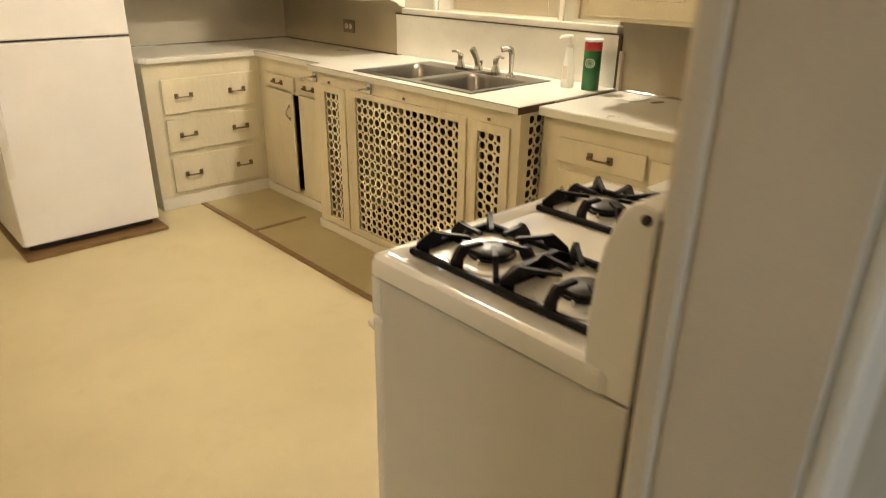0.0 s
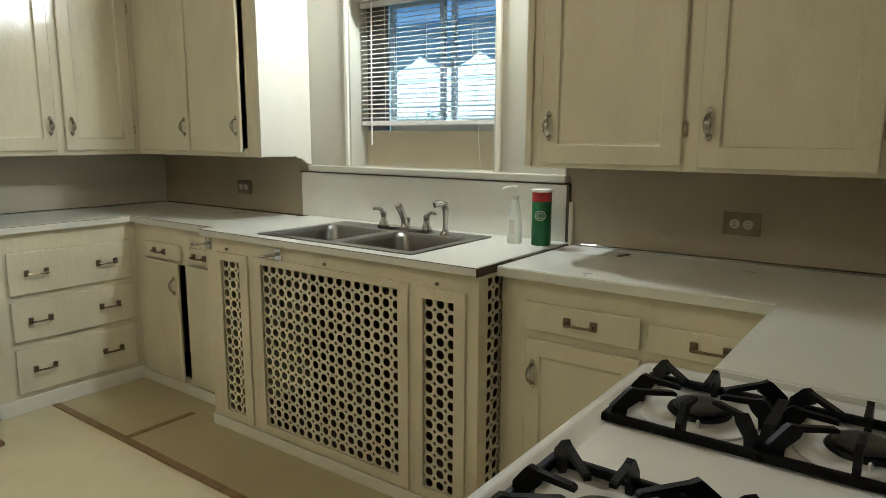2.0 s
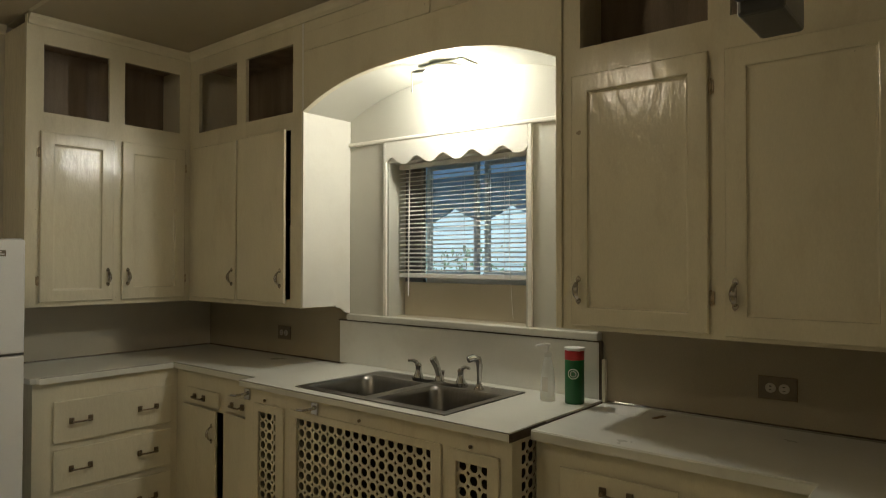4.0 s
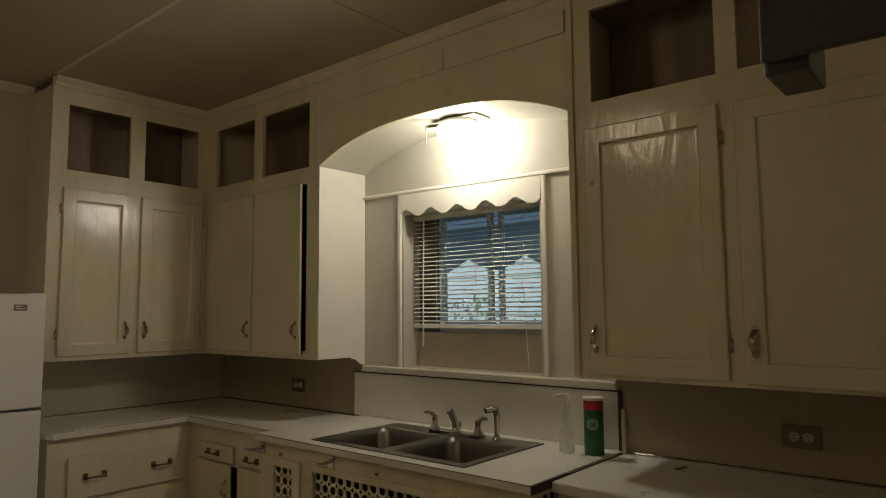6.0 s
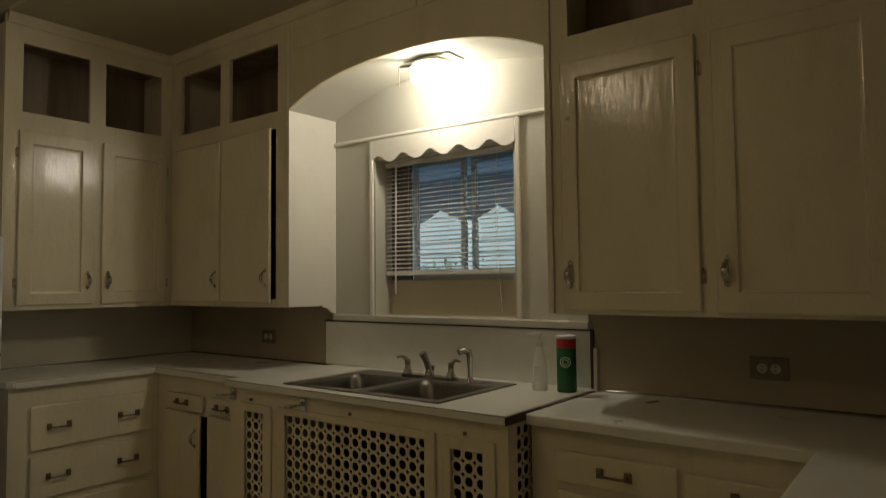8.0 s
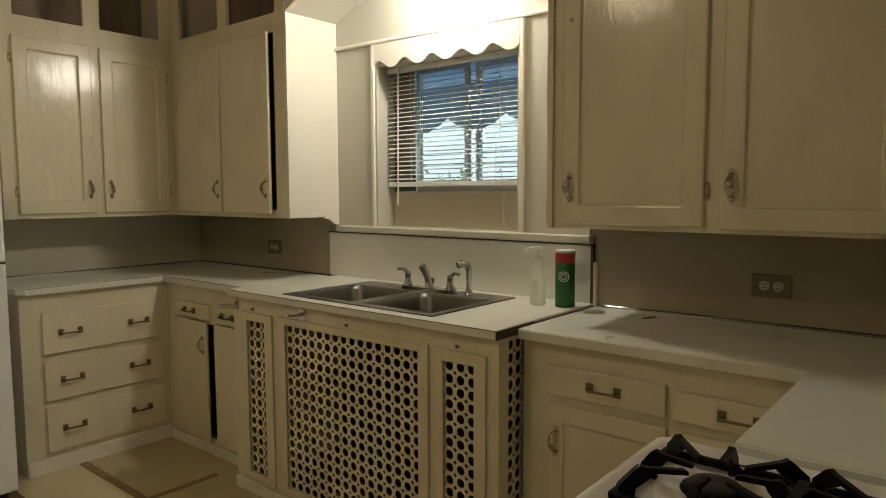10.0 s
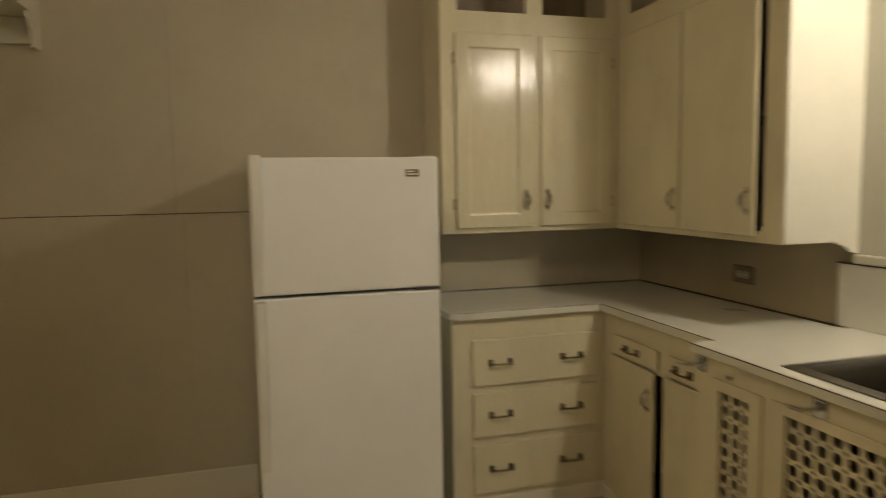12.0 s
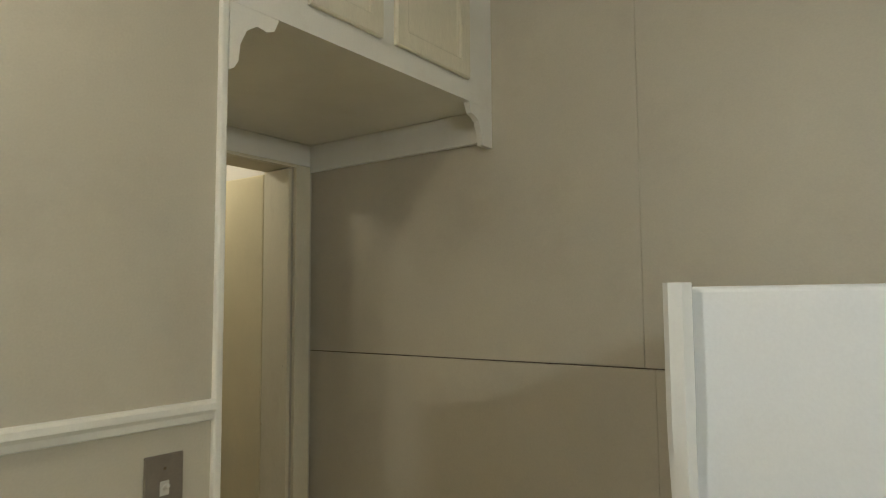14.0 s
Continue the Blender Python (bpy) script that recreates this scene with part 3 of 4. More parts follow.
cab = thing("wall_cabinet", (2.58, 3.73, 1.22), "cream corner wall cabinet, one door hanging ajar, open cubbies above", "cabinet", "kitchen wall cabinets")
carcass(cab, "e", 2.416, 3.2155, 4.2545, 0.325, 1.22, 2.64, (1.235, 1.66, 2.18, 2.60), [(3.284, 3.692, *CUB), (3.773, 4.16, *CUB), (3.298, 3.72, 1.262, 2.115), (3.79, 4.16, 1.27, 2.08)])
door(cab, "e", 2.416, 3.755, 4.195, 1.243, 2.112, 4.195, 1.367, slab=True)
door(cab, "e", 2.416, 3.314, 3.741, 1.243, 2.116, 3.741, 1.367, ajar=-1.6, slab=True)
part("frieze", B(2.4165, 2.4365, 3.2005, 4.254, 2.6405, TOP - 0.001), PAINT, cab)
pts = [(2.4165, 2.64), (2.4165, 1.225), (2.606, 1.222), (2.626, 1.226), (2.642, 1.214), (2.664, 1.211), (2.684, 1.200), (2.700, 1.186), (2.731, 1.180), (2.731, 2.64)]
part("end_panel", prism(bmesh.new(), pts, "y", 3.2005, 3.215), PAINT_WHITE, cab, "white end panel with a scrolled lower corner")

cab = thing("wall_cabinet", (2.58, 1.1, 1.22), "wide cream wall cabinet with glossy panelled doors and open cubbies", "cabinet", "kitchen wall cabinets")
carcass(cab, "e", 2.416, 0.347, 1.7745, 0.325, 1.22, 2.64, (1.235, 1.66, 2.18, 2.60), [(1.248, 1.685, *CUB), (0.755, 1.182, *CUB), (1.28, 1.68, 1.27, 2.08), (0.79, 1.16, 1.27, 2.08)])
door(cab, "e", 2.416, 1.245, 1.712, 1.236, 2.104, 1.245, 1.358)
door(cab, "e", 2.416, 0.742, 1.196, 1.232, 2.100, 0.742, 1.360)
part("frieze", B(2.4165, 2.4365, 0.347, 1.779, 2.6405, TOP - 0.001), PAINT, cab)
bm = bmesh.new()
box(bm, 2.404, 2.4155, 1.752, 1.776, 1.222, 2.64, 0.003)
part("corner_bead", bm, PAINT, cab)

# cabinet over the nook
cab = thing("overhead_cabinet", (-0.5, 4.05, 2.15), "white overhead cabinet with scrolled brackets above the entry nook", "cabinet")
holes = [(3.757, 3.997, 2.224, 2.60), (4.066, 4.403, 2.224, 2.60)]
part("face_frame", grid(bmesh.new(), (3.543, YN - 0.001), (2.152, TOP - 0.002), holes, 0.0, 0.02, front("w", XW + 0.012)), PAINT_WHITE, cab)
door(cab, "w", XW + 0.012, 3.75, 4.004, 2.216, 2.61, 3.75, 2.30, hinges=False, pull=False, stile=0.05)
door(cab, "w", XW + 0.012, 4.058, 4.411, 2.216, 2.61, 4.411, 2.30, hinges=False, pull=False, stile=0.05)
part("bottom_panel", B(-0.948, XW - 0.009, 3.531, YN - 0.001, 2.153, 2.168), PAINT_WHITE, cab, "painted underside of the cabinet")
C0, C1 = 3.543, YN - 0.001
pts = [(C0, 2.1515), (C0, 2.005), (C0 + 0.012, 2.012), (C0 + 0.022, 2.028), (C0 + 0.026, 2.065), (C0 + 0.042, 2.100), (C0 + 0.068, 2.118), (C0 + 0.095, 2.114), (C0 + 0.115, 2.122), (C0 + 0.128, 2.1515)]
part("bracket", prism(bmesh.new(), pts, "x", XW - 0.008, XW + 0.0115), PAINT_WHITE, cab)
pts = [(C1, 2.1515), (C1, 2.025), (C1 - 0.06, 2.025), (C1 - 0.062, 2.060), (C1 - 0.080, 2.100), (C1 - 0.100, 2.112), (C1 - 0.120, 2.118), (C1 - 0.135, 2.1515)]
part("bracket", prism(bmesh.new(), pts, "x", XW - 0.008, XW + 0.0115), PAINT_WHITE, cab)
bm = bmesh.new()
box(bm, -0.948, XW - 0.01, YN - 0.022, YN - 0.001, 2.045, 2.1525, 0.004)
part("cleat", bm, PAINT_WHITE, cab)
bm = bmesh.new()
box(bm, -0.949, -0.93, 3.532, YN - 0.023, 2.065, 2.1525, 0.004)
part("cleat", bm, PAINT_WHITE, cab)

# nook doorway
bm = bmesh.new()
box(bm, -0.949, -0.930, 4.462, YN - 0.023, 0.0, 2.0645, 0.004)
box(bm, -0.949, -0.930, 3.58, 4.461, 2.0525, 2.0645, 0.002)
structure("nook_casing", bm, PAINT, "cream casing round the nook doorway", "trim")
bm = bmesh.new()
box(bm, -1.10, -0.951, 4.442, 4.459, 0.0, 2.050, 0.003)
structure("nook_jamb", bm, PAINT, "cream jamb of the nook doorway", "trim")
leafd = tagged(new("door_2"), "glossy yellowed white door standing open in the nook", "door", kind="structure")
leafd.location = (-1.1, 4.43, 0.0)
bm = bmesh.new()
box(bm, -1.84, -1.103, 4.441, 4.479, 0.01, 2.042, 0.003)
part("leaf", bm, DOORP, leafd)

# ---- base cabinets ----
cab = thing("base_cabinet", (1.87, 4.3, 0.0), "cream painted drawer cabinet with three chipped drawers", "cabinet", "kitchen base cabinets")
rows = ((0.578, 0.780), (0.352, 0.546), (0.100, 0.318))
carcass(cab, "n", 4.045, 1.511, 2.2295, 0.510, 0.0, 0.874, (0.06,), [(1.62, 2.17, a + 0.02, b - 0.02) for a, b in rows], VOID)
for a, b in rows:
    drawer(cab, "n", 4.045, 1.600, 2.190, a, b, (1.722, 2.058))
bm = bmesh.new()
box(bm, 1.511, 2.2285, 4.031, 4.0445, 0.0, 0.075, 0.004)
part("toe_board", bm, PAINT_WHITE, cab)

cab = thing("base_cabinet", (2.48, 3.6, 0.0), "cream corner base cabinet with a door hanging ajar", "cabinet", "kitchen base cabinets")
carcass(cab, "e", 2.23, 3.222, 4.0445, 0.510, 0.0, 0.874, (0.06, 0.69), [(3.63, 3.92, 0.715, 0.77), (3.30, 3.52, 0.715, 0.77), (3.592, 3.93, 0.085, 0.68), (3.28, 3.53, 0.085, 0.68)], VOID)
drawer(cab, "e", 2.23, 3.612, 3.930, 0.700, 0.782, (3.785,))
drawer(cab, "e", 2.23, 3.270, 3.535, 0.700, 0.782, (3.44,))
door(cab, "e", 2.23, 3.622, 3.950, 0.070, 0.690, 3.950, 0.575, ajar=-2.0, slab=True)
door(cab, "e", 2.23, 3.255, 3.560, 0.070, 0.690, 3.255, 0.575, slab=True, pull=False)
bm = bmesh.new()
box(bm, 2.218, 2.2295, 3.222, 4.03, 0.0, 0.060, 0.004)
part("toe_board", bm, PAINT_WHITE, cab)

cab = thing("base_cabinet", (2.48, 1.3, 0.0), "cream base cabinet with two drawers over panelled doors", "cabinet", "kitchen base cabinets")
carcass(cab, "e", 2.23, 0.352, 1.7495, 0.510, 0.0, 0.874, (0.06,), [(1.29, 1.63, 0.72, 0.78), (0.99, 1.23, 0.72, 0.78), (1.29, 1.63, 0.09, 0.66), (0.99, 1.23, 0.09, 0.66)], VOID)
drawer(cab, "e", 2.23, 1.272, 1.655, 0.705, 0.800, (1.458,))
drawer(cab, "e", 2.23, 0.960, 1.250, 0.705, 0.790, (1.072,))
door(cab, "e", 2.23, 1.268, 1.650, 0.070, 0.676, 1.268, 0.560, stile=0.055)
door(cab, "e", 2.23, 0.962, 1.250, 0.070, 0.676, 0.962, 0.560, stile=0.055, pull=False, hinges=False)
bm = bmesh.new()
box(bm, 2.218, 2.2295, 0.96, 1.745, 0.0, 0.060, 0.004)
part("toe_board", bm, PAINT_WHITE, cab)

cab = thing("base_cabinet", (1.92, 0.62, 0.0), "cream base cabinet under the counter beside the stove", "cabinet", "kitchen base cabinets")
carcass(cab, "s", 0.935, 1.612, 2.2285, 0.58, 0.0, 0.874, (0.06,), [(1.66, 2.18, 0.09, 0.66)], VOID)
door(cab, "s", 0.935, 1.64, 2.20, 0.07, 0.68, 2.20, 0.56, pull=False, hinges=False)
drawer(cab, "s", 0.935, 1.64, 2.20, 0.705, 0.80, (1.92,))


# ---- countertops ----
def slab(pts, bands, z0, z1, label, lined=True):
    """A countertop: its top, and an edge band along each free side."""
    ct_ = thing("countertop", (*pts[0], z0), label, "countertop")
    bm = prism(bmesh.new(), pts, "z", z0, z1)
    bmesh.ops.recalc_face_normals(bm, faces=bm.faces[:])
    bmesh.ops.bevel(bm, geom=[e for e in bm.edges if abs(e.verts[0].co.z - e.verts[1].co.z) < 1e-6], offset=0.003, segments=2, profile=0.5, affect="EDGES")
    part("top", bm, LAMINATE, ct_)
    for x0, x1, y0, y1 in bands:
        part("edge_band", B(x0, x1, y0, y1, z0 - 0.004, z1 - 0.003, 0.0012), LAMINATE, ct_)
        if lined:
            part("edge_line", B(x0 - 0.0003, x1 + 0.0003, y0 - 0.0003, y1 + 0.0003, z1 - 0.0031, z1 - 0.0018), EDGE, ct_, "dark line where the band meets the top")
    return ct_


slab([(1.492, 4.06), (1.498, 4.035), (1.52, 4.022), (2.195, 4.022), (2.198, 4.016), (2.20, 3.224), (2.744, 3.224), (2.744, 4.558), (1.492, 4.558)], [(1.53, 2.19, 4.017, 4.0215), (2.195, 2.1995, 3.226, 4.012)], 0.876, 0.905, "white laminate corner countertop with a thin dark seam")
slab([(2.20, 1.752), (2.20, 0.915), (1.606, 0.915), (1.606, 0.346), (2.744, 0.346), (2.744, 1.752)], [(2.195, 2.1995, 0.918, 1.750), (1.61, 2.19, 0.9155, 0.919)], 0.876, 0.905, "white laminate countertop turning toward the stove", False)
bm = bmesh.new()
tube(bm, [(2.741, 0.36, 0.912), (2.741, 1.735, 0.909)], 0.006, 6)
structure("counter_trim", bm, CHROME, "metal cove strip along the countertop's wall edge", "trim")
bm = bmesh.new()
tube(bm, [(2.741, 3.29, 0.908), (2.741, 4.555, 0.908)], 0.005, 6)
structure("counter_trim", bm, EDGE, "dark cove strip along the countertop's wall edge", "trim")
bm = bmesh.new()
tube(bm, [(1.50, 4.555, 0.909), (2.735, 4.555, 0.909)], 0.005, 6)
structure("counter_trim", bm, CHROME, "metal cove strip along the countertop's wall edge", "trim")
bm = bmesh.new()
box(bm, 1.5965, 1.6055, 0.355, 0.905, 0.874, 0.9035, 0.001)
structure("counter_trim", bm, LAMINATE, "end strip of the countertop beside the stove", "trim")
bm = bmesh.new()
box(bm, 2.302, 2.735, 1.7525, 1.7565, 0.876, 0.9075)
structure("counter_trim", bm, EDGE, "dark gap between two countertops", "trim")


# ---- sink cabinet with perforated panels ----
def perforated(bm, put, u0, u1, v0, v1, cols, rows_, r=0.0166, cut=0.0085, w=0.004):
    """A sheet of square cells, each with a round hole and cut corners, so that small holes lie between."""
    pu, pv = (u1 - u0) / cols, (v1 - v0) / rows_
    for i in range(cols):
        for j in range(rows_):
            cu, cv = u0 + (i + 0.5) * pu, v0 + (j + 0.5) * pv
            hu, hv = pu / 2, pv / 2
            outer = []
            for a, b in ((1, 1), (-1, 1), (-1, -1), (1, -1)):
                if a * b > 0:
                    outer += [(a * hu, b * hv * 0.33), (a * hu, b * (hv - cut)), (a * (hu - cut), b * hv), (a * hu * 0.33, b * hv)]
                else:
                    outer += [(a * hu * 0.33, b * hv), (a * (hu - cut), b * hv), (a * hu, b * (hv - cut)), (a * hu, b * hv * 0.33)]
            n_ = len(outer)
            inner = []
            for ou, ov in outer:
                d = math.hypot(ou, ov)
                inner.append((ou / d * r, ov / d * r))
            fo = [bm.verts.new(put(cu + a, cv + b, 0.0)) for a, b in outer]
            fi = [bm.verts.new(put(cu + a, cv + b, 0.0)) for a, b in inner]
            bi = [bm.verts.new(put(cu + a, cv + b, w)) for a, b in inner]
            bo = [bm.verts.new(put(cu + a, cv + b, w)) for a, b in outer]
            for k in range(n_):
                q = (k + 1) % n_
                bm.faces.new((fo[k], fo[q], fi[q], fi[k]))
                bm.faces.new((fi[k], fi[q], bi[q], bi[k]))
                if k % 4 == 1:
                    bm.faces.new((fo[k], fo[q], bo[q], bo[k]))
    return bm


SX = 2.105
sc = thing("sink_cabinet", (2.42, 2.49, 0.0), "cream sink cabinet with perforated ventilation panels", "cabinet", "kitchen base cabinets")
put = front("e", SX)
vents = [(2.090, 2.842, 0.090, 0.802), (2.972, 3.112, 0.090, 0.792), (1.848, 1.990, 0.085, 0.788)]
panels = [(2.050, 2.885, 0.058, 0.826), (2.925, 3.140, 0.062, 0.822), (1.808, 2.022, 0.058, 0.822)]
cells = [(16, 16), (3, 16), (3, 16)]
part("face_frame", grid(bmesh.new(), (1.762, 3.218), (0.0, 0.884), vents, 0.0, 0.02, put), PAINT, sc)
for v, p, c in zip(vents, panels, cells):
    fr = part("vent_frame", grid(bmesh.new(), (p[0], p[1]), (p[2], p[3]), [(v[0] + 0.006, v[1] - 0.006, v[2] + 0.006, v[3] - 0.006)], -0.012, -0.0005, put), PAINT, sc)
    bev = fr.modifiers.new("edge", "BEVEL")
    bev.width, bev.segments, bev.limit_method = 0.003, 2, "ANGLE"
    part("vent_sheet", perforated(bmesh.new(), front("e", SX + 0.004), *v, *c), PAINT, fr, "perforated hardboard sheet")
part("side_panel", grid(bmesh.new(), (SX + 0.0205, 2.70), (0.0, 0.884), [(2.160, 2.285, 0.13, 0.868)], 0.0, 0.016, lambda u, v, w: (u, 1.762 + w, v)), PAINT, sc)
part("vent_sheet", perforated(bmesh.new(), lambda u, v, w: (u, 1.766 + w, v), 2.155, 2.29, 0.125, 0.875, 3, 17), PAINT, sc, "perforated hardboard sheet")
part("side_panel", B(SX + 0.0205, 2.70, 3.203, 3.218, 0.0, 0.884), PAINT, sc)
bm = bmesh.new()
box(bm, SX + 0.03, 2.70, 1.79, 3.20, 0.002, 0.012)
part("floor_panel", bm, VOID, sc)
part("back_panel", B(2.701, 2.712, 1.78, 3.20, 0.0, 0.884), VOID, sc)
bm = bmesh.new()
box(bm, SX - 0.014, SX - 0.0005, 1.762, 3.218, 0.0, 0.052, 0.004)
part("toe_board", bm, PAINT_WHITE, sc)
bm = bmesh.new()
tube(bm, [(2.42, 2.28, 0.74), (2.42, 2.28, 0.45), (2.44, 2.30, 0.36), (2.50, 2.34, 0.34), (2.56, 2.38, 0.38), (2.62, 2.42, 0.44), (2.70, 2.45, 0.44)], 0.022, 10)
part("drain_pipe", bm, STEEL, sc, "metal drain trap seen through the holes")
for y, z in ((3.064, 0.838), (2.46, 0.842), (1.925, 0.838), (3.02, 0.045), (2.72, 0.046), (2.32, 0.046)):
    bm = lathe(bmesh.new(), (SX, y, z), [(0.003, -0.012), (0.0065, -0.010), (0.0065, -0.004), (0.004, 0.0)], 8, "x")
    part("turn_button", bm, BRONZE, sc, "small dark screw button")

for y, way in ((3.196, 1), (2.726, 1)):
    tb = thing("towel_bracket", (SX, y, 0.85), "small chrome towel bar bracket with a short stub", "bracket", "towel brackets on the sink cabinet")
    bm = bmesh.new()
    box(bm, SX - 0.008, SX - 0.0005, y - 0.021, y + 0.021, 0.824, 0.874, 0.004)
    part("plate", bm, CHROME, tb)
    bm = bmesh.new()
    tube(bm, [(SX - 0.006, y, 0.852), (SX - 0.035, y + 0.004, 0.850), (SX - 0.050, y + 0.02 * way, 0.847), (SX - 0.052, y + 0.055 * way, 0.846)], [0.007, 0.006, 0.006, 0.006], 8)
    part("stub", bm, CHROME, tb)

# sink counter with its cut-out
ct = thing("countertop", (2.1, 1.76, 0.885), "white laminate sink countertop with dark worn edges", "countertop")
bm = grid(bmesh.new(), (2.082, 2.744), (1.757, 3.223), [(2.150, 2.56, 2.085, 2.865)], 0.885, 0.915, lambda u, v, w: (u, v, w))
tp = part("top", bm, LAMINATE, ct)
bv = tp.modifiers.new("edge", "BEVEL")
bv.width, bv.segments, bv.limit_method = 0.003, 2, "ANGLE"
part("edge_band", B(2.076, 2.0815, 1.757, 3.223, 0.8875, 0.912, 0.001), LAMINATE, ct)
part("edge_line", B(2.0755, 2.0817, 1.757, 3.223, 0.9121, 0.9135), EDGE, ct, "dark line where the band meets the top")
part("bare_end", B(2.0775, 2.30, 1.7525, 1.7565, 0.884, 0.912, 0.001), EDGE, ct, "bare dark end of the board")

bm = bmesh.new()
box(bm, 2.727, 2.7445, 1.768, 3.275, 0.9155, 1.138, 0.002)
sp = tagged(mesh_object("splash_board", bm, SPLASH), "white splash board with faint stains behind the sink", "splashback")
bm = bmesh.new()
box(bm, 2.724, 2.7445, 1.757, 1.7675, 0.9155, 1.14, 0.001)
box(bm, 2.724, 2.7445, 1.76, 3.28, 1.1385, 1.1445)
structure("splash_trim", bm, EDGE, "dark edge strip of the splash board", "trim")
structure("splash_trim", B(2.722, 2.7445, 1.741, 1.7555, 0.906, 1.075, 0.003), PAINT, "short cream upright beside the splash board", "trim")


# ---- double sink ----
def rrect(x0, x1, y0, y1, r, z, k=5):
    out = []
    for cx, cy, a0 in ((x1 - r, y1 - r, 0), (x0 + r, y1 - r, 90), (x0 + r, y0 + r, 180), (x1 - r, y0 + r, 270)):
        for i in range(k + 1):
            a = radians(a0 + 90 * i / k)
            out.append((cx + r * math.cos(a), cy + r * math.sin(a), z))
    return out


sink = thing("kitchen_sink", (2.38, 2.47, 0.915), "double bowl stainless steel sink let into the countertop", "sink")
bowls = ((2.172, 2.532, 2.095, 2.445), (2.172, 2.532, 2.505, 2.855))
bm = grid(bmesh.new(), (2.128, 2.652), (2.058, 2.888), list(bowls), 0.9153, 0.9205, lambda u, v, w: (u, v, w))
rim = part("rim", bm, STEEL, sink)
bv = rim.modifiers.new("edge", "BEVEL")
bv.width, bv.segments, bv.limit_method = 0.003, 2, "ANGLE"
for x0, x1, y0, y1 in bowls:
    bm = bmesh.new()
    rings(bm, [rrect(x0 + i, x1 - i, y0 + i, y1 - i, r, z) for i, r, z in ((0.0, 0.004, 0.920), (0.004, 0.03, 0.914), (0.008, 0.05, 0.90), (0.014, 0.055, 0.80), (0.022, 0.06, 0.765), (0.05, 0.06, 0.752), (0.13, 0.03, 0.748))], False)
    bm.faces.new([bm.verts.new(p) for p in rrect(x0 + 0.13, x1 - 0.13, y0 + 0.13, y1 - 0.13, 0.03, 0.748)])
    bmesh.ops.remove_doubles(bm, verts=bm.verts[:], dist=1e-5)
    bowl = part("bowl", bm, STEEL, sink, smooth=True)
    cx, cy = (x0 + x1) / 2, (y0 + y1) / 2
    part("drain", lathe(bmesh.new(), (cx, cy, 0.7485), [(0.042, 0.0), (0.042, 0.003), (0.034, 0.004), (0.030, 0.001), (0.008, 0.001)], 20), CHROME, bowl, smooth=True)

fa = thing("faucet", (2.595, 2.45, 0.92), "chrome two-handle faucet with a short tilted spout", "faucet")
part("base", prism(bmesh.new(), [(p[0], p[1]) for p in rrect(2.570, 2.625, 2.300, 2.600, 0.026, 0)], "z", 0.9207, 0.936), CHROME, fa, smooth=True)
for y, way in ((2.57, 1), (2.33, -1)):
    bm = bmesh.new()
    lathe(bm, (2.597, y, 0.936), [(0.022, 0.0), (0.021, 0.008), (0.014, 0.022), (0.013, 0.045), (0.016, 0.052), (0.010, 0.062), (0.002, 0.064)], 16)
    tube(bm, [(2.597, y, 0.985), (2.596, y + 0.012 * way, 1.002), (2.594, y + 0.03 * way, 1.008), (2.590, y + 0.055 * way, 1.004)], [0.010, 0.009, 0.007, 0.006], 8)
    part("handle", bm, CHROME, fa, smooth=True)
bm = bmesh.new()
lathe(bm, (2.600, 2.45, 0.936), [(0.020, 0.0), (0.018, 0.015), (0.014, 0.02)], 16)
tube(bm, [(2.602, 2.45, 0.940), (2.599, 2.452, 0.962), (2.593, 2.456, 0.986), (2.585, 2.461, 1.008), (2.576, 2.466, 1.027), (2.572, 2.468, 1.033)], [0.016, 0.015, 0.0145, 0.0155, 0.017, 0.0155], 12)
lathe(bm, (2.622, 2.45, 0.936), [(0.008, 0.0), (0.007, 0.02), (0.010, 0.026), (0.010, 0.038), (0.002, 0.041)], 10)
part("spout", bm, CHROME, fa, smooth=True)
fa.location.x -= 0.030
spr = thing("side_sprayer", (2.60, 2.235, 0.92), "chrome side sprayer standing in its holder", "sprayer")
part("holder", lathe(bmesh.new(), (2.60, 2.235, 0.9207), [(0.022, 0.0), (0.021, 0.006), (0.014, 0.014), (0.013, 0.022)], 16), CHROME, spr, smooth=True)
bm = bmesh.new()
tube(bm, [(2.60, 2.235, 0.942), (2.602, 2.235, 0.98), (2.604, 2.236, 1.02), (2.600, 2.240, 1.045), (2.580, 2.252, 1.052), (2.560, 2.262, 1.046)], [0.010, 0.011, 0.014, 0.016, 0.016, 0.014], 10)
part("wand", bm, CHROME, spr, smooth=True)
spr.location.x -= 0.030

# ---- bottle and can on the sink counter ----
bt = thing("soap_bottle", (2.585, 1.915, 0.9155), "nearly empty clear plastic pump bottle", "bottle")
b = part("bottle", lathe(bmesh.new(), (2.585, 1.915, 0.9155), [(0.026, 0.0), (0.029, 0.004), (0.0285, 0.05), (0.0265, 0.09), (0.022, 0.125), (0.017, 0.152), (0.0135, 0.162), (0.012, 0.170)], 24), CLEAR, bt, smooth=True)
b.visible_shadow = False
part("soap", lathe(bmesh.new(), (2.585, 1.915, 0.9185), [(0.023, 0.0), (0.0255, 0.003), (0.0255, 0.016), (0.002, 0.0162)], 20), SOAP, bt, "pale soap residue", smooth=True)
part("label_patch", B(2.5552, 2.5558, 1.898, 1.922, 0.955, 1.01), PAPER, bt, "faded label")
bm = bmesh.new()
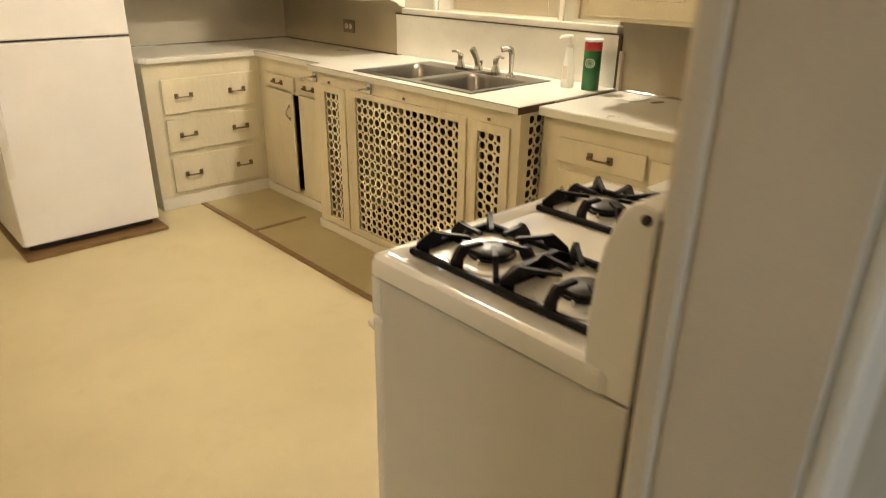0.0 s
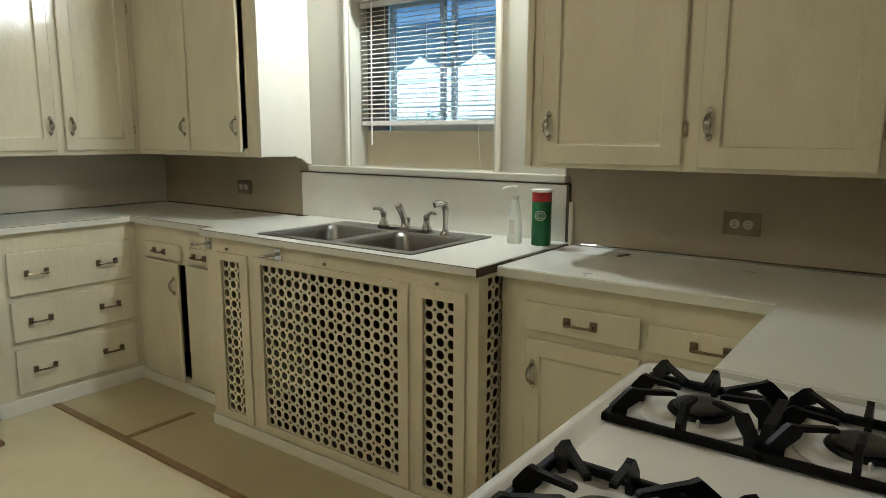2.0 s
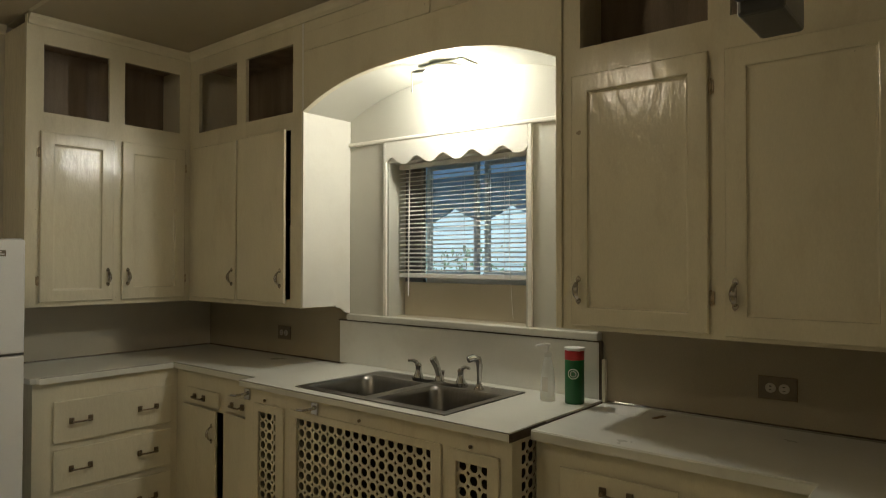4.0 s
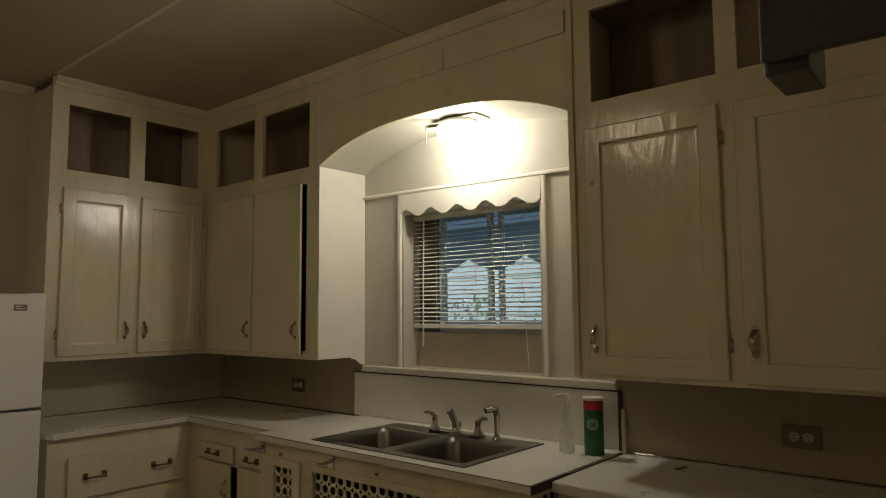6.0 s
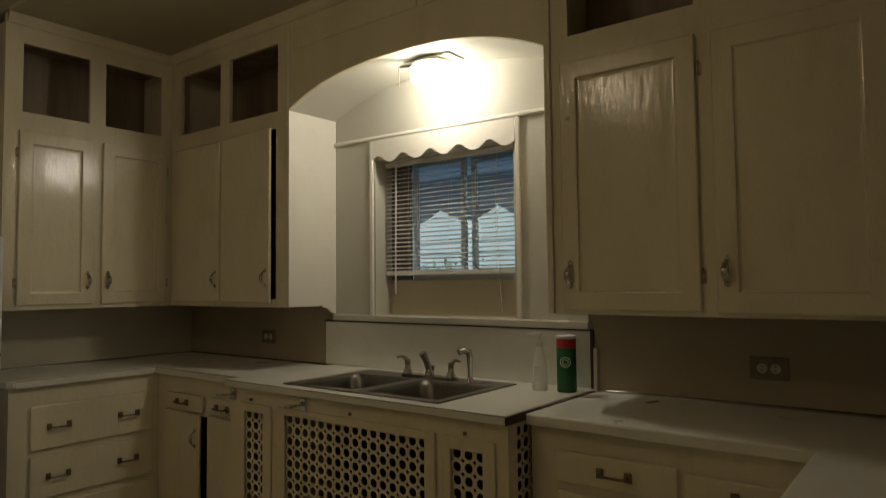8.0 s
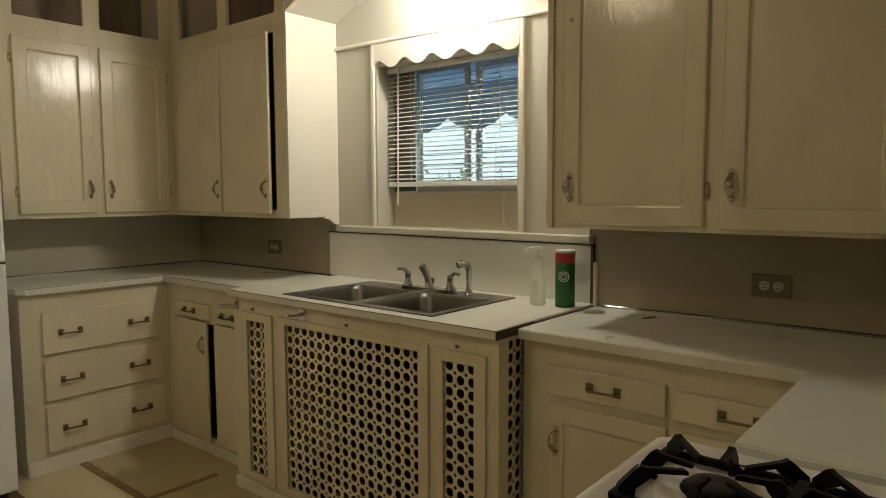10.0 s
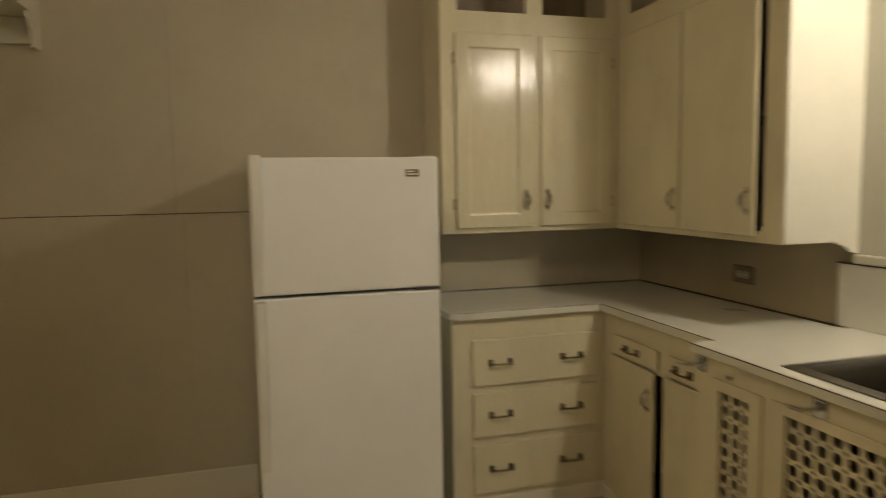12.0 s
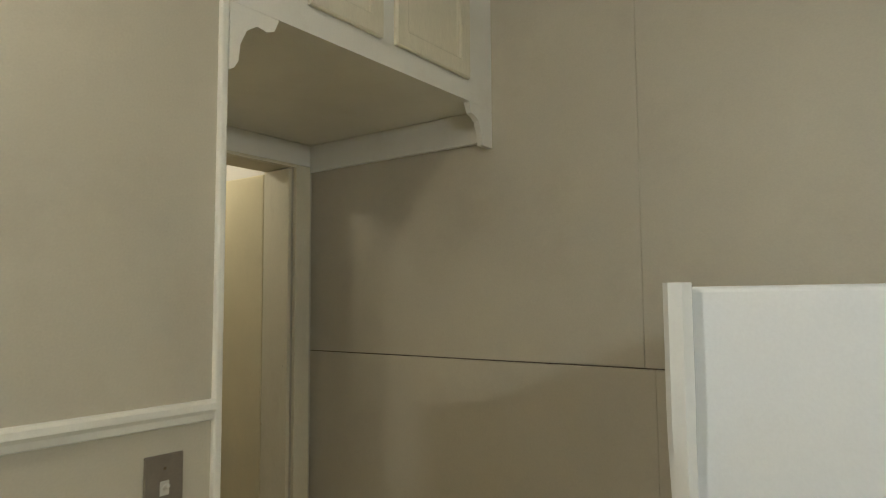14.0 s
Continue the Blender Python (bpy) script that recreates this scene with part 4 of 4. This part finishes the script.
lathe(bm, (2.585, 1.915, 1.0855), [(0.015, 0.0), (0.015, 0.015), (0.006, 0.018), (0.005, 0.04), (0.012, 0.042), (0.012, 0.05), (0.004, 0.052)], 16)
tube(bm, [(2.585, 1.915, 1.131), (2.575, 1.93, 1.132), (2.56, 1.948, 1.128), (2.555, 1.953, 1.122)], [0.007, 0.006, 0.005, 0.004], 8)
part("pump", bm, PLASTIC, bt, "white pump head", smooth=True)
CX, CY = 2.615, 1.815
cn = thing("cleanser_can", (CX, CY, 0.9155), "green and red cardboard cleanser can with pale lid", "can")
part("body", lathe(bmesh.new(), (CX, CY, 0.9155), [(0.036, 0.0), (0.037, 0.002), (0.037, 0.165), (0.0365, 0.166)], 28), GREEN, cn, smooth=True)
part("band", lathe(bmesh.new(), (CX, CY, 1.0816), [(0.0368, 0.0), (0.0372, 0.001), (0.0372, 0.034), (0.036, 0.035)], 28), RED, cn, "red label band", smooth=True)
part("lid", lathe(bmesh.new(), (CX, CY, 1.1168), [(0.036, 0.0), (0.0395, 0.001), (0.0395, 0.009), (0.037, 0.011), (0.034, 0.008), (0.002, 0.008)], 28), PLASTIC, cn, "pale lid", smooth=True)
bm = bmesh.new()
for k, (rz, rw) in enumerate(((0.030, 0.020), (0.017, 0.011))):
    pts_o = [(CX + 0.0378 * math.cos(radians(200) + rw / 0.037 * math.cos(a)), CY + 0.0378 * math.sin(radians(200) + rw / 0.037 * math.cos(a)), 1.03 + rz * 0.6 * math.sin(a)) for a in [i * 2 * math.pi / 20 for i in range(21)]]
    tube(bm, pts_o, 0.0016, 5)
part("mark", bm, PAPER, cn, "pale oval mark")
ob = tagged(mesh_object("paper_sheet", prism(bmesh.new(), [(2.565, 1.715), (2.725, 1.735), (2.70, 1.56), (2.58, 1.545)], "z", 0.9052, 0.9062), PAPER), "white paper sheet lying on the countertop", "paper")
ob = tagged(mesh_object("paper_scrap", prism(bmesh.new(), [(2.60, 1.505), (2.66, 1.49), (2.655, 1.475), (2.60, 1.49)], "z", 0.9052, 0.908), WOODSTRIP), "small brown scrap lying on the countertop", "scrap")


# ---- outlets and switch ----
def outlet(y, z):
    o_ = thing("wall_outlet", (XE, y, z), "metal cover plate with two ivory receptacles", "outlet", "wall outlets")
    bm = bmesh.new()
    box(bm, XE - 0.006, XE - 0.0005, y - 0.058, y + 0.058, z - 0.036, z + 0.036, 0.002)
    part("plate", bm, PLATE, o_)
    part("rim", B(XE - 0.0035, XE - 0.0004, y - 0.0605, y + 0.0605, z - 0.0385, z + 0.0385, 0.001), BRONZE, o_, "dark rim behind the plate")
    for s in (-1, 1):
        r = part("receptacle", lathe(bmesh.new(), (XE - 0.006, y + s * 0.021, z), [(0.0165, 0.0), (0.0165, -0.003), (0.015, -0.004), (0.002, -0.004)], 16, "x"), IVORY, o_)
        for q in (-1, 1):
            part("slot", B(XE - 0.0112, XE - 0.0102, y + s * 0.021 - 0.004, y + s * 0.021 + 0.004, z + q * 0.006 - 0.0012, z + q * 0.006 + 0.0012), BLACKP, r)
    part("screw", lathe(bmesh.new(), (XE - 0.006, y, z), [(0.003, 0.0), (0.003, -0.0015), (0.001, -0.002)], 8, "x"), BRONZE, o_)


outlet(1.131, 1.036)
outlet(3.772, 1.036)
sw = thing("light_switch", (XW, 3.424, 1.19), "tan metal switch plate with a pale toggle", "switch")
bm = bmesh.new()
box(bm, XW + 0.0005, XW + 0.007, 3.386, 3.462, 1.130, 1.250, 0.002)
part("plate", bm, PLATE, sw)
bm = bmesh.new()
box(bm, XW + 0.0071, XW + 0.009, 3.415, 3.433, 1.177, 1.203, 0.001)
tube(bm, [(XW + 0.008, 3.424, 1.190), (XW + 0.02, 3.424, 1.196)], [0.005, 0.004], 8)
part("toggle", bm, IVORY, sw, "ivory toggle")
for z in (1.155, 1.225):
    part("screw", lathe(bmesh.new(), (XW + 0.007, 3.424, z), [(0.003, 0.0), (0.003, 0.0015), (0.001, 0.002)], 8, "x"), BRONZE, sw)

# ---- fridge ----
fg = thing("refrigerator", (1.05, 4.15, 0.0), "white textured top-freezer refrigerator", "refrigerator")
part("body", B(0.716, 1.396, 3.874, 4.50, 0.035, 1.535, 0.008), FRIDGE, fg)
part("gasket", B(0.724, 1.388, 3.8655, 3.8735, 0.07, 1.53), RUBBER, fg)
fd = part("freezer_door", B(0.714, 1.398, 3.806, 3.865, 1.0575, 1.546, 0.009, 3), FRIDGE, fg)
rd = part("fridge_door", B(0.714, 1.398, 3.806, 3.865, 0.055, 1.047, 0.009, 3), FRIDGE, fg)


def grip(z0, z1, door_ob, tail):
    bm = bmesh.new()
    loops = []
    n_ = 16
    for i in range(n_ + 1):
        s = i / n_
        z = z0 + (z1 - z0) * s
        k = s if tail else 1 - s
        w = 0.042 - 0.014 * max(0.0, 0.6 - k)
        out = 0.050 * min(1, 0.25 + 1.4 * min(k, 0.6))
        x0 = 0.7155
        loops.append([(x0, 3.8055, z), (x0 - 0.001, 3.806 - out * 0.8, z), (x0 + 0.010, 3.806 - out, z), (x0 + w * 0.75, 3.806 - out, z), (x0 + w, 3.806 - out * 0.7, z), (x0 + w * 0.9, 3.806 - out * 0.35, z), (x0 + w * 0.6, 3.8055, z)])
    rings(bm, loops)
    part("handle", bm, ENAMEL, door_ob, "long moulded white handle", True)


grip(1.066, 1.552, fd, True)
grip(0.42, 1.042, rd, True)
bm = bmesh.new()
box(bm, 1.272, 1.322, 3.8035, 3.8055, 1.474, 1.500, 0.0008)
bd = part("badge", bm, PLATE, fd, "small grey badge")
for k in range(2):
    part("mark", B(1.277, 1.317 - 0.012 * k, 3.8022, 3.8032, 1.480 + 0.010 * k, 1.485 + 0.010 * k), PLASTIC, bd)
bm = bmesh.new()
box(bm, 1.33, 1.395, 3.83, 3.90, 1.5465, 1.551, 0.002)
part("hinge_cover", bm, FRIDGE, fg)
part("hinge", B(1.30, 1.397, 3.81, 3.86, 1.0480, 1.0565, 0.002), RUBBER, fg)
part("toe_grille", B(0.74, 1.37, 3.85, 3.8735, 0.022, 0.053, 0.002), BLACKP, fg)
bm = bmesh.new()
box(bm, 0.70, 1.415, 3.738, 4.51, 0.0004, 0.020, 0.003)
tagged(mesh_object("floor_board", bm, WOODSTRIP), "brown worn board lying under the refrigerator", "board")
for x in (0.78, 1.33):
    for y in (3.92, 4.44):
        part("foot", lathe(bmesh.new(), (x, y, 0.0205), [(0.018, 0.0), (0.018, 0.006), (0.008, 0.0065), (0.008, 0.016)], 10), BLACKP, fg)

# ---- stove ----
st = thing("gas_stove", (1.21, 0.72, 0.0), "white enamel gas range with black cast iron grates", "stove")
SX0, SX1, SY0, SY1 = 0.820, 1.556, 0.463, 1.032
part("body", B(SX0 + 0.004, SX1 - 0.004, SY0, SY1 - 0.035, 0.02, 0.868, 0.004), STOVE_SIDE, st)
part("reveal", B(SX0 + 0.010, SX1 - 0.010, SY0 + 0.01, SY1 - 0.012, 0.8685, 0.874), BLACKP, st)
bm = bmesh.new()
CT = [(0.0, 0.022, 0.8745), (0.0, 0.022, 0.898), (0.004, 0.022, 0.908), (0.014, 0.022, 0.9125), (0.024, 0.02, 0.9115), (0.040, 0.02, 0.901), (0.12, 0.02, 0.900)]
rings(bm, [rrect(SX0 + i, SX1 - i, SY0 + 0.03 + i, SY1 - i, r, z) for i, r, z in CT])
top = part("cooktop", bm, ENAMEL, st, smooth=True)
# backguard with a curved face
pts = [(SY0, 0.87), (0.540, 0.87), (0.543, 0.95), (0.542, 0.995), (0.538, 1.045), (0.531, 1.085), (0.521, 1.118), (0.510, 1.140), (0.497, 1.153), (0.484, 1.156), (SY0, 1.150)]
bm = prism(bmesh.new(), pts, "x", SX0 + 0.006, SX1 - 0.006)
bg = part("backguard", bm, ENAMEL, st)
bv = bg.modifiers.new("edge", "BEVEL")
bv.width, bv.segments, bv.limit_method = 0.004, 2, "ANGLE"
for z, y in ((1.136, 0.476),):
    part("screw", lathe(bmesh.new(), (SX0 + 0.006, y, z), [(0.007, 0.0), (0.007, -0.003), (0.003, -0.005)], 10, "x"), BLACKP, bg)
# added sheet: paints the shaded gap behind the range black
part("gap_shade_sheet", B(SX0 + 0.010, SX1 - 0.010, SY0 - 0.095, SY0 - 0.0005, 0.03, 1.140, 0.003), GAP_SHADE, st, "black filler for the shade behind the range")
cp = part("control_panel", B(SX0 + 0.004, SX1 - 0.004, SY1 - 0.034, SY1 - 0.004, 0.785, 0.8675, 0.006), ENAMEL, st)
for k in range(5):
    x = SX0 + 0.11 + k * (SX1 - SX0 - 0.22) / 4
    part("knob", lathe(bmesh.new(), (x, SY1 - 0.004, 0.826), [(0.022, 0.0), (0.021, 0.012), (0.016, 0.022), (0.003, 0.023)], 16, "y"), BLACKP, cp)
od = part("oven_door", B(SX0 + 0.006, SX1 - 0.006, SY1 - 0.034, SY1 - 0.002, 0.225, 0.778, 0.008), ENAMEL, st)
bm = bmesh.new()
tube(bm, [(SX0 + 0.03, SY1 - 0.002, 0.74), (SX0 + 0.03, SY1 + 0.026, 0.742), (SX0 + 0.06, SY1 + 0.034, 0.742), (SX1 - 0.06, SY1 + 0.034, 0.742), (SX1 - 0.03, SY1 + 0.026, 0.742), (SX1 - 0.03, SY1 - 0.002, 0.74)], 0.012, 10)
part("handle", bm, ENAMEL, od, "white bar handle", True)
part("window", B(SX0 + 0.17, SX1 - 0.17, SY1 - 0.0015, SY1 + 0.0015, 0.40, 0.64, 0.001), BLACKP, od)
part("drawer", B(SX0 + 0.006, SX1 - 0.006, SY1 - 0.034, SY1 - 0.004, 0.06, 0.215, 0.006), ENAMEL, st)
for x in (SX0 + 0.06, SX1 - 0.06):
    for y in (SY0 + 0.06, SY1 - 0.1):
        part("foot", lathe(bmesh.new(), (x, y, 0.0005), [(0.018, 0.0), (0.018, 0.006), (0.010, 0.008), (0.010, 0.019)], 10), BLACKP, st)


def grate(cx, y0, y1, parent):
    """A double grate: low bars round two burners, each with eight fingers that rise from the bars and bend in over the burner."""
    bm = bmesh.new()
    hw, ym = 0.104, (y0 + y1) / 2
    for a, b in (((cx - hw, y0), (cx + hw, y0)), ((cx - hw, y1), (cx + hw, y1)), ((cx - hw, y0), (cx - hw, y1)), ((cx + hw, y0), (cx + hw, y1)), ((cx - hw, ym), (cx + hw, ym))):
        box(bm, min(a[0], b[0]) - 0.006, max(a[0], b[0]) + 0.006, min(a[1], b[1]) - 0.007, max(a[1], b[1]) + 0.007, 0.9025, 0.9165, 0.004)
    prism(bm, [(cx - hw, 0.912), (cx + hw, 0.912), (cx + 0.055, 0.936), (cx - 0.055, 0.936)], "y", ym - 0.008, ym + 0.008)
    h = (y1 - y0) / 4
    for cy in (ym + h, ym - h):
        for k in range(8):
            ca, sa = math.cos(k * math.pi / 4), math.sin(k * math.pi / 4)
            even = k % 2 == 0
            foot = Vector((hw * ca, h * sa, 0)) if even else Vector((math.copysign(hw * 0.95, ca), math.copysign(h * 0.95, sa), 0))
            rb = foot.length
            rt = rb - (0.020 if even else 0.030)
            out = foot.normalized()
            side = Vector((-out.y, out.x, 0)) * 0.0046
            tip = 0.950 if even else 0.953
            stop = 0.030 if even else 0.040
            prof = [(rb + 0.004, 0.904), (rb + 0.001, 0.926), (rt + 0.006, tip - 0.004), (rt, tip), (rt - 0.010, tip - 0.003), (stop + 0.004, 0.9435), (stop, 0.941), (stop, 0.936), (rt - 0.018, tip - 0.012), (rt - 0.014, tip - 0.020), (rb - 0.024, 0.920), (rb - 0.022, 0.904)]
            lo = [bm.verts.new(Vector((cx, cy, z)) + out * s - side) for s, z in prof]
            hi = [bm.verts.new(Vector((cx, cy, z)) + out * s + side) for s, z in prof]
            bm.faces.new(lo)
            bm.faces.new(hi[::-1])
            for i in range(len(prof)):
                j = (i + 1) % len(prof)
                bm.faces.new((lo[i], hi[i], hi[j], lo[j]))
    return part("grate", bm, IRON, parent, "black cast iron double grate")


GY0, GY1 = 0.560, 0.988
part("raised_panel", B(1.120, 1.258, 0.575, 0.985, 0.9005, 0.9045, 0.003), ENAMEL, st)
for cx in (1.002, 1.376):
    grate(cx, GY0, GY1, st)
    for cy in ((3 * GY1 + GY0) / 4, (GY1 + 3 * GY0) / 4):
        bn = part("burner", lathe(bmesh.new(), (cx, cy, 0.9005), [(0.086, 0.0), (0.084, 0.0025), (0.066, 0.001), (0.050, 0.002), (0.047, 0.004), (0.044, 0.006), (0.040, 0.007)], 28), ENAMEL, st, "burner in a round enamel bowl", True)
        part("head", lathe(bmesh.new(), (cx, cy, 0.9078), [(0.045, 0.0), (0.047, 0.002), (0.045, 0.006), (0.042, 0.0065)], 28), IRON, bn, "sooty burner head", True)
        part("cap", lathe(bmesh.new(), (cx, cy, 0.9145), [(0.036, 0.0), (0.038, 0.002), (0.037, 0.006), (0.030, 0.009), (0.014, 0.0105), (0.004, 0.011)], 28), BURNER, bn, "dark grey burner cap", True)
        part("igniter", lathe(bmesh.new(), (cx - 0.049, cy - 0.012, 0.9035), [(0.003, 0.0), (0.003, 0.009), (0.0012, 0.011)], 8), PLASTIC, bn, "small white ceramic igniter")

# ---- dark metal box hung from the wall above the stove's end ----
hd = thing("vent_box", (0.87, 0.52, 1.643), "dark grey metal vent box hung high beside the stove", "vent box")
bm = bmesh.new()
box(bm, 0.832, 0.840, YS + 0.001, 0.726, 1.653, 2.10, 0.002)
part("side_sheet", bm, HOOD, hd)
bm = bmesh.new()
box(bm, 0.8405, 0.908, 0.693, 0.726, 1.643, 2.10, 0.003)
part("front_flange", bm, HOOD, hd)

# ---- ceiling lamp in the middle of the room ----
rl = thing("ceiling_lamp", (CEIL.x, CEIL.y, TOP), "flush round ceiling lamp with a lit frosted shade", "lamp")
part("pan", lathe(bmesh.new(), (CEIL.x, CEIL.y, TOP - 0.001), [(0.13, 0.0), (0.132, -0.004), (0.130, -0.022), (0.004, -0.022)], 32), PAINT_WHITE, rl, "pale metal pan", True)
rs = part("shade", lathe(bmesh.new(), (CEIL.x, CEIL.y, TOP - 0.0235), [(0.060, 0.0), (0.072, -0.03), (0.070, -0.06), (0.050, -0.085), (0.004, -0.098)], 32), BULB_WARM, rl, "lit frosted glass shade", True)
rs.visible_shadow = False

# ---- ceiling lamp in the alcove ----
lp = thing("ceiling_lamp", (2.585, 2.43, 2.32), "round pale ceiling lamp, lit, with a pull chain", "lamp")
bm = bmesh.new()
box(bm, 2.53, 2.65, 2.30, 2.54, 2.3115, 2.320, 0.002)
part("mounting_plate", bm, PAINT_WHITE, lp)
part("pan", lathe(bmesh.new(), (2.585, 2.43, 2.3110), [(0.080, 0.0), (0.084, -0.002), (0.085, -0.012), (0.080, -0.014), (0.076, -0.010), (0.004, -0.004)], 36), PAINT_WHITE, lp, "pale metal pan", True)
sh = part("shade", lathe(bmesh.new(), (2.585, 2.43, 2.3065), [(0.060, -0.010), (0.088, -0.014), (0.099, -0.040), (0.096, -0.070), (0.074, -0.095), (0.037, -0.108), (0.004, -0.110)], 32), BULB, lp, "lit frosted glass shade", True)
sh.visible_shadow = False
bm = bmesh.new()
tube(bm, [(2.53, 2.500, 2.300), (2.508, 2.530, 2.298), (2.492, 2.545, 2.290), (2.490, 2.545, 2.272)], [0.012, 0.012, 0.008, 0.004], 10)
part("switch_arm", bm, CHROME, lp, "small metal pull-chain switch", True)
for k in range(12):
    part("chain_bead", lathe(bmesh.new(), (2.49, 2.545, 2.268 - 0.006 * k), [(0.0005, 0.0), (0.0022, 0.001), (0.0026, 0.0025), (0.0022, 0.004), (0.0005, 0.005)], 6), CHROME, lp)

# ---- window blind ----
bl = thing("window_blind", (2.812, 2.51, 1.40), "white horizontal slat blind, lowered to the sash", "blind")
BX, BY0, BY1 = 2.812, 2.114, 2.910
part("head_rail", B(BX - 0.013, BX + 0.013, BY0, BY1, 1.920, 1.945, 0.002), PLASTIC, bl)
bm = bmesh.new()
loops = []
for y in (BY0, BY1):
    loops.append([(0.0125 * s, y, 0.0022 * (1 - s * s)) for s in (-1, -0.5, 0, 0.5, 1)] + [(0.0125 * s, y, 0.0022 * (1 - s * s) - 0.0007) for s in (1, 0.5, 0, -0.5, -1)])
rings(bm, loops)
tmp = mesh_object("slat", bm, PLASTIC)
slat_me = tmp.data
bpy.data.objects.remove(tmp)
for k in range(24):
    shared("slat", slat_me, pose(BX, 0, 1.410 + 0.0213 * k, 0, -17 + 2 * math.sin(k * 1.7), 0), bl)
part("bottom_rail", B(BX - 0.012, BX + 0.012, BY0, BY1, 1.372, 1.395, 0.003), PLASTIC, bl)
part("tilt_wand", tube(bmesh.new(), [(BX - 0.018, 2.833, 1.938), (BX - 0.021, 2.835, 1.60), (BX - 0.023, 2.836, 1.282)], 0.0042, 6), PLASTIC, bl, "pale tilt wand")
for y in (2.755, 2.51, 2.263):
    for x in (BX - 0.0135, BX + 0.0135):
        part("ladder_cord", tube(bmesh.new(), [(x, y, 1.377), (x, y, 1.935)], 0.0009, 4), PLASTIC, bl)
part("lift_cord", tube(bmesh.new(), [(BX - 0.017, 2.235, 1.93), (BX - 0.018, 2.233, 1.5), (BX - 0.021, 2.220, 1.30), (BX - 0.023, 2.21, 1.20)], 0.0014, 5), PLASTIC, bl, "dangling lift cord")

# ---- outside the window ----
tagged(mesh_object("ground", B(2.96, 60, -40, 45, -0.75, -0.60), GRASS), "grass ground outside the window", "ground", kind="structure")
aw = thing("porch_awning", (3.6, 2.9, 2.0), "blue grey awning shading the window outside", "awning")
bm = bmesh.new()
rings(bm, [[(2.97, y, 2.35), (4.35, y, 1.93), (4.35, y, 1.90), (2.97, y, 2.30)] for y in (0.8, 5.5)])
part("canopy", bm, AWNING, aw)
for y in (0.9, 5.4):
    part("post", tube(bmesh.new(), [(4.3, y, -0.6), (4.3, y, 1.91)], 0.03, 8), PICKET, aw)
# skirt of the awning, its lower edge cut in pointed ogee arches
pts = [(5.2, 1.95), (5.2, 1.69)]
peaks = [2.235 + 0.405 * k for k in range(-3, 8)]
y = 5.1
while y > 0.9:
    d = min(abs(y - p) for p in peaks)
    u = max(0.0, 1 - d / 0.165)
    pts.append((y, 1.692 + 0.082 * (u ** 2 * 0.55 + 0.45 * u ** 0.7)))
    y -= 0.0135
pts += [(0.9, 1.69), (0.9, 1.95)]
part("skirt", prism(bmesh.new(), pts, "x", 3.42, 3.44), AWNING, aw, "ogee-cut skirt board")
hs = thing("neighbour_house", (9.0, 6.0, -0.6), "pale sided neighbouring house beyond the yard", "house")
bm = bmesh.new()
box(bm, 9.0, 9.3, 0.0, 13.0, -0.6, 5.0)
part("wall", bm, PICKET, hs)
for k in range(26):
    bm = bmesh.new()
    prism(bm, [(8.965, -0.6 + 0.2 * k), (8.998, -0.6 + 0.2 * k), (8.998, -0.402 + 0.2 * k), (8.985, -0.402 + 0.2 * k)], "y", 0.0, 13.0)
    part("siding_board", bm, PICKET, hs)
bm = bmesh.new()
prism(bm, [(8.6, 5.0), (12.0, 5.0), (10.3, 6.6)], "y", -0.4, 13.4)
part("roof", bm, STRIP, hs)
# leafy shrubs, many small leaves on stems
rng = random.Random(4)
for cy, cx, h in ((4.6, 6.6, 1.9), (6.0, 7.2, 2.3), (3.4, 6.2, 1.5)):
    sb = thing("shrub", (cx, cy, -0.6), "loose leafy shrub in bright daylight", "shrub", "shrubs outside the window")
    bm = bmesh.new()
    stems = []
    for k in range(9):
        a, r = rng.uniform(0, 6.28), rng.uniform(0.1, 0.8)
        tip = Vector((cx + r * math.cos(a), cy + r * math.sin(a), -0.6 + h * rng.uniform(0.6, 1.0)))
        mid = Vector((cx + 0.3 * r * math.cos(a), cy + 0.3 * r * math.sin(a), -0.6 + h * 0.4))
        tube(bm, [(cx, cy, -0.6), mid, tip], [0.02, 0.012, 0.004], 5)
        stems.append((mid, tip))
    part("stems", bm, BARK, sb)
    verts, faces = [], []
    for k in range(900):
        mid, tip = stems[k % len(stems)]
        c = mid.lerp(tip, rng.uniform(0.1, 1.05)) + Vector((rng.gauss(0, 0.16), rng.gauss(0, 0.16), rng.gauss(0, 0.14)))
        q = Euler((rng.uniform(0, 6.28), rng.uniform(0, 6.28), rng.uniform(0, 6.28))).to_matrix()
        s = rng.uniform(0.03, 0.07)
        i = len(verts)
        verts += [c + q @ Vector(p) * s for p in ((-1, 0, 0), (0, 0.45, 0.12), (1, 0, 0), (0, -0.45, 0.12))]
        faces += [(i, i + 1, i + 2, i + 3)]
    me = bpy.data.meshes.new("leaves")
    me.from_pydata([tuple(v) for v in verts], [], faces)
    me.materials.append(LEAF)
    lv = new("leaves", me)
    lv.parent = sb
    lv.matrix_parent_inverse = Matrix.Translation(-Vector(sb.location))
    tagged(lv, kind="stuff")
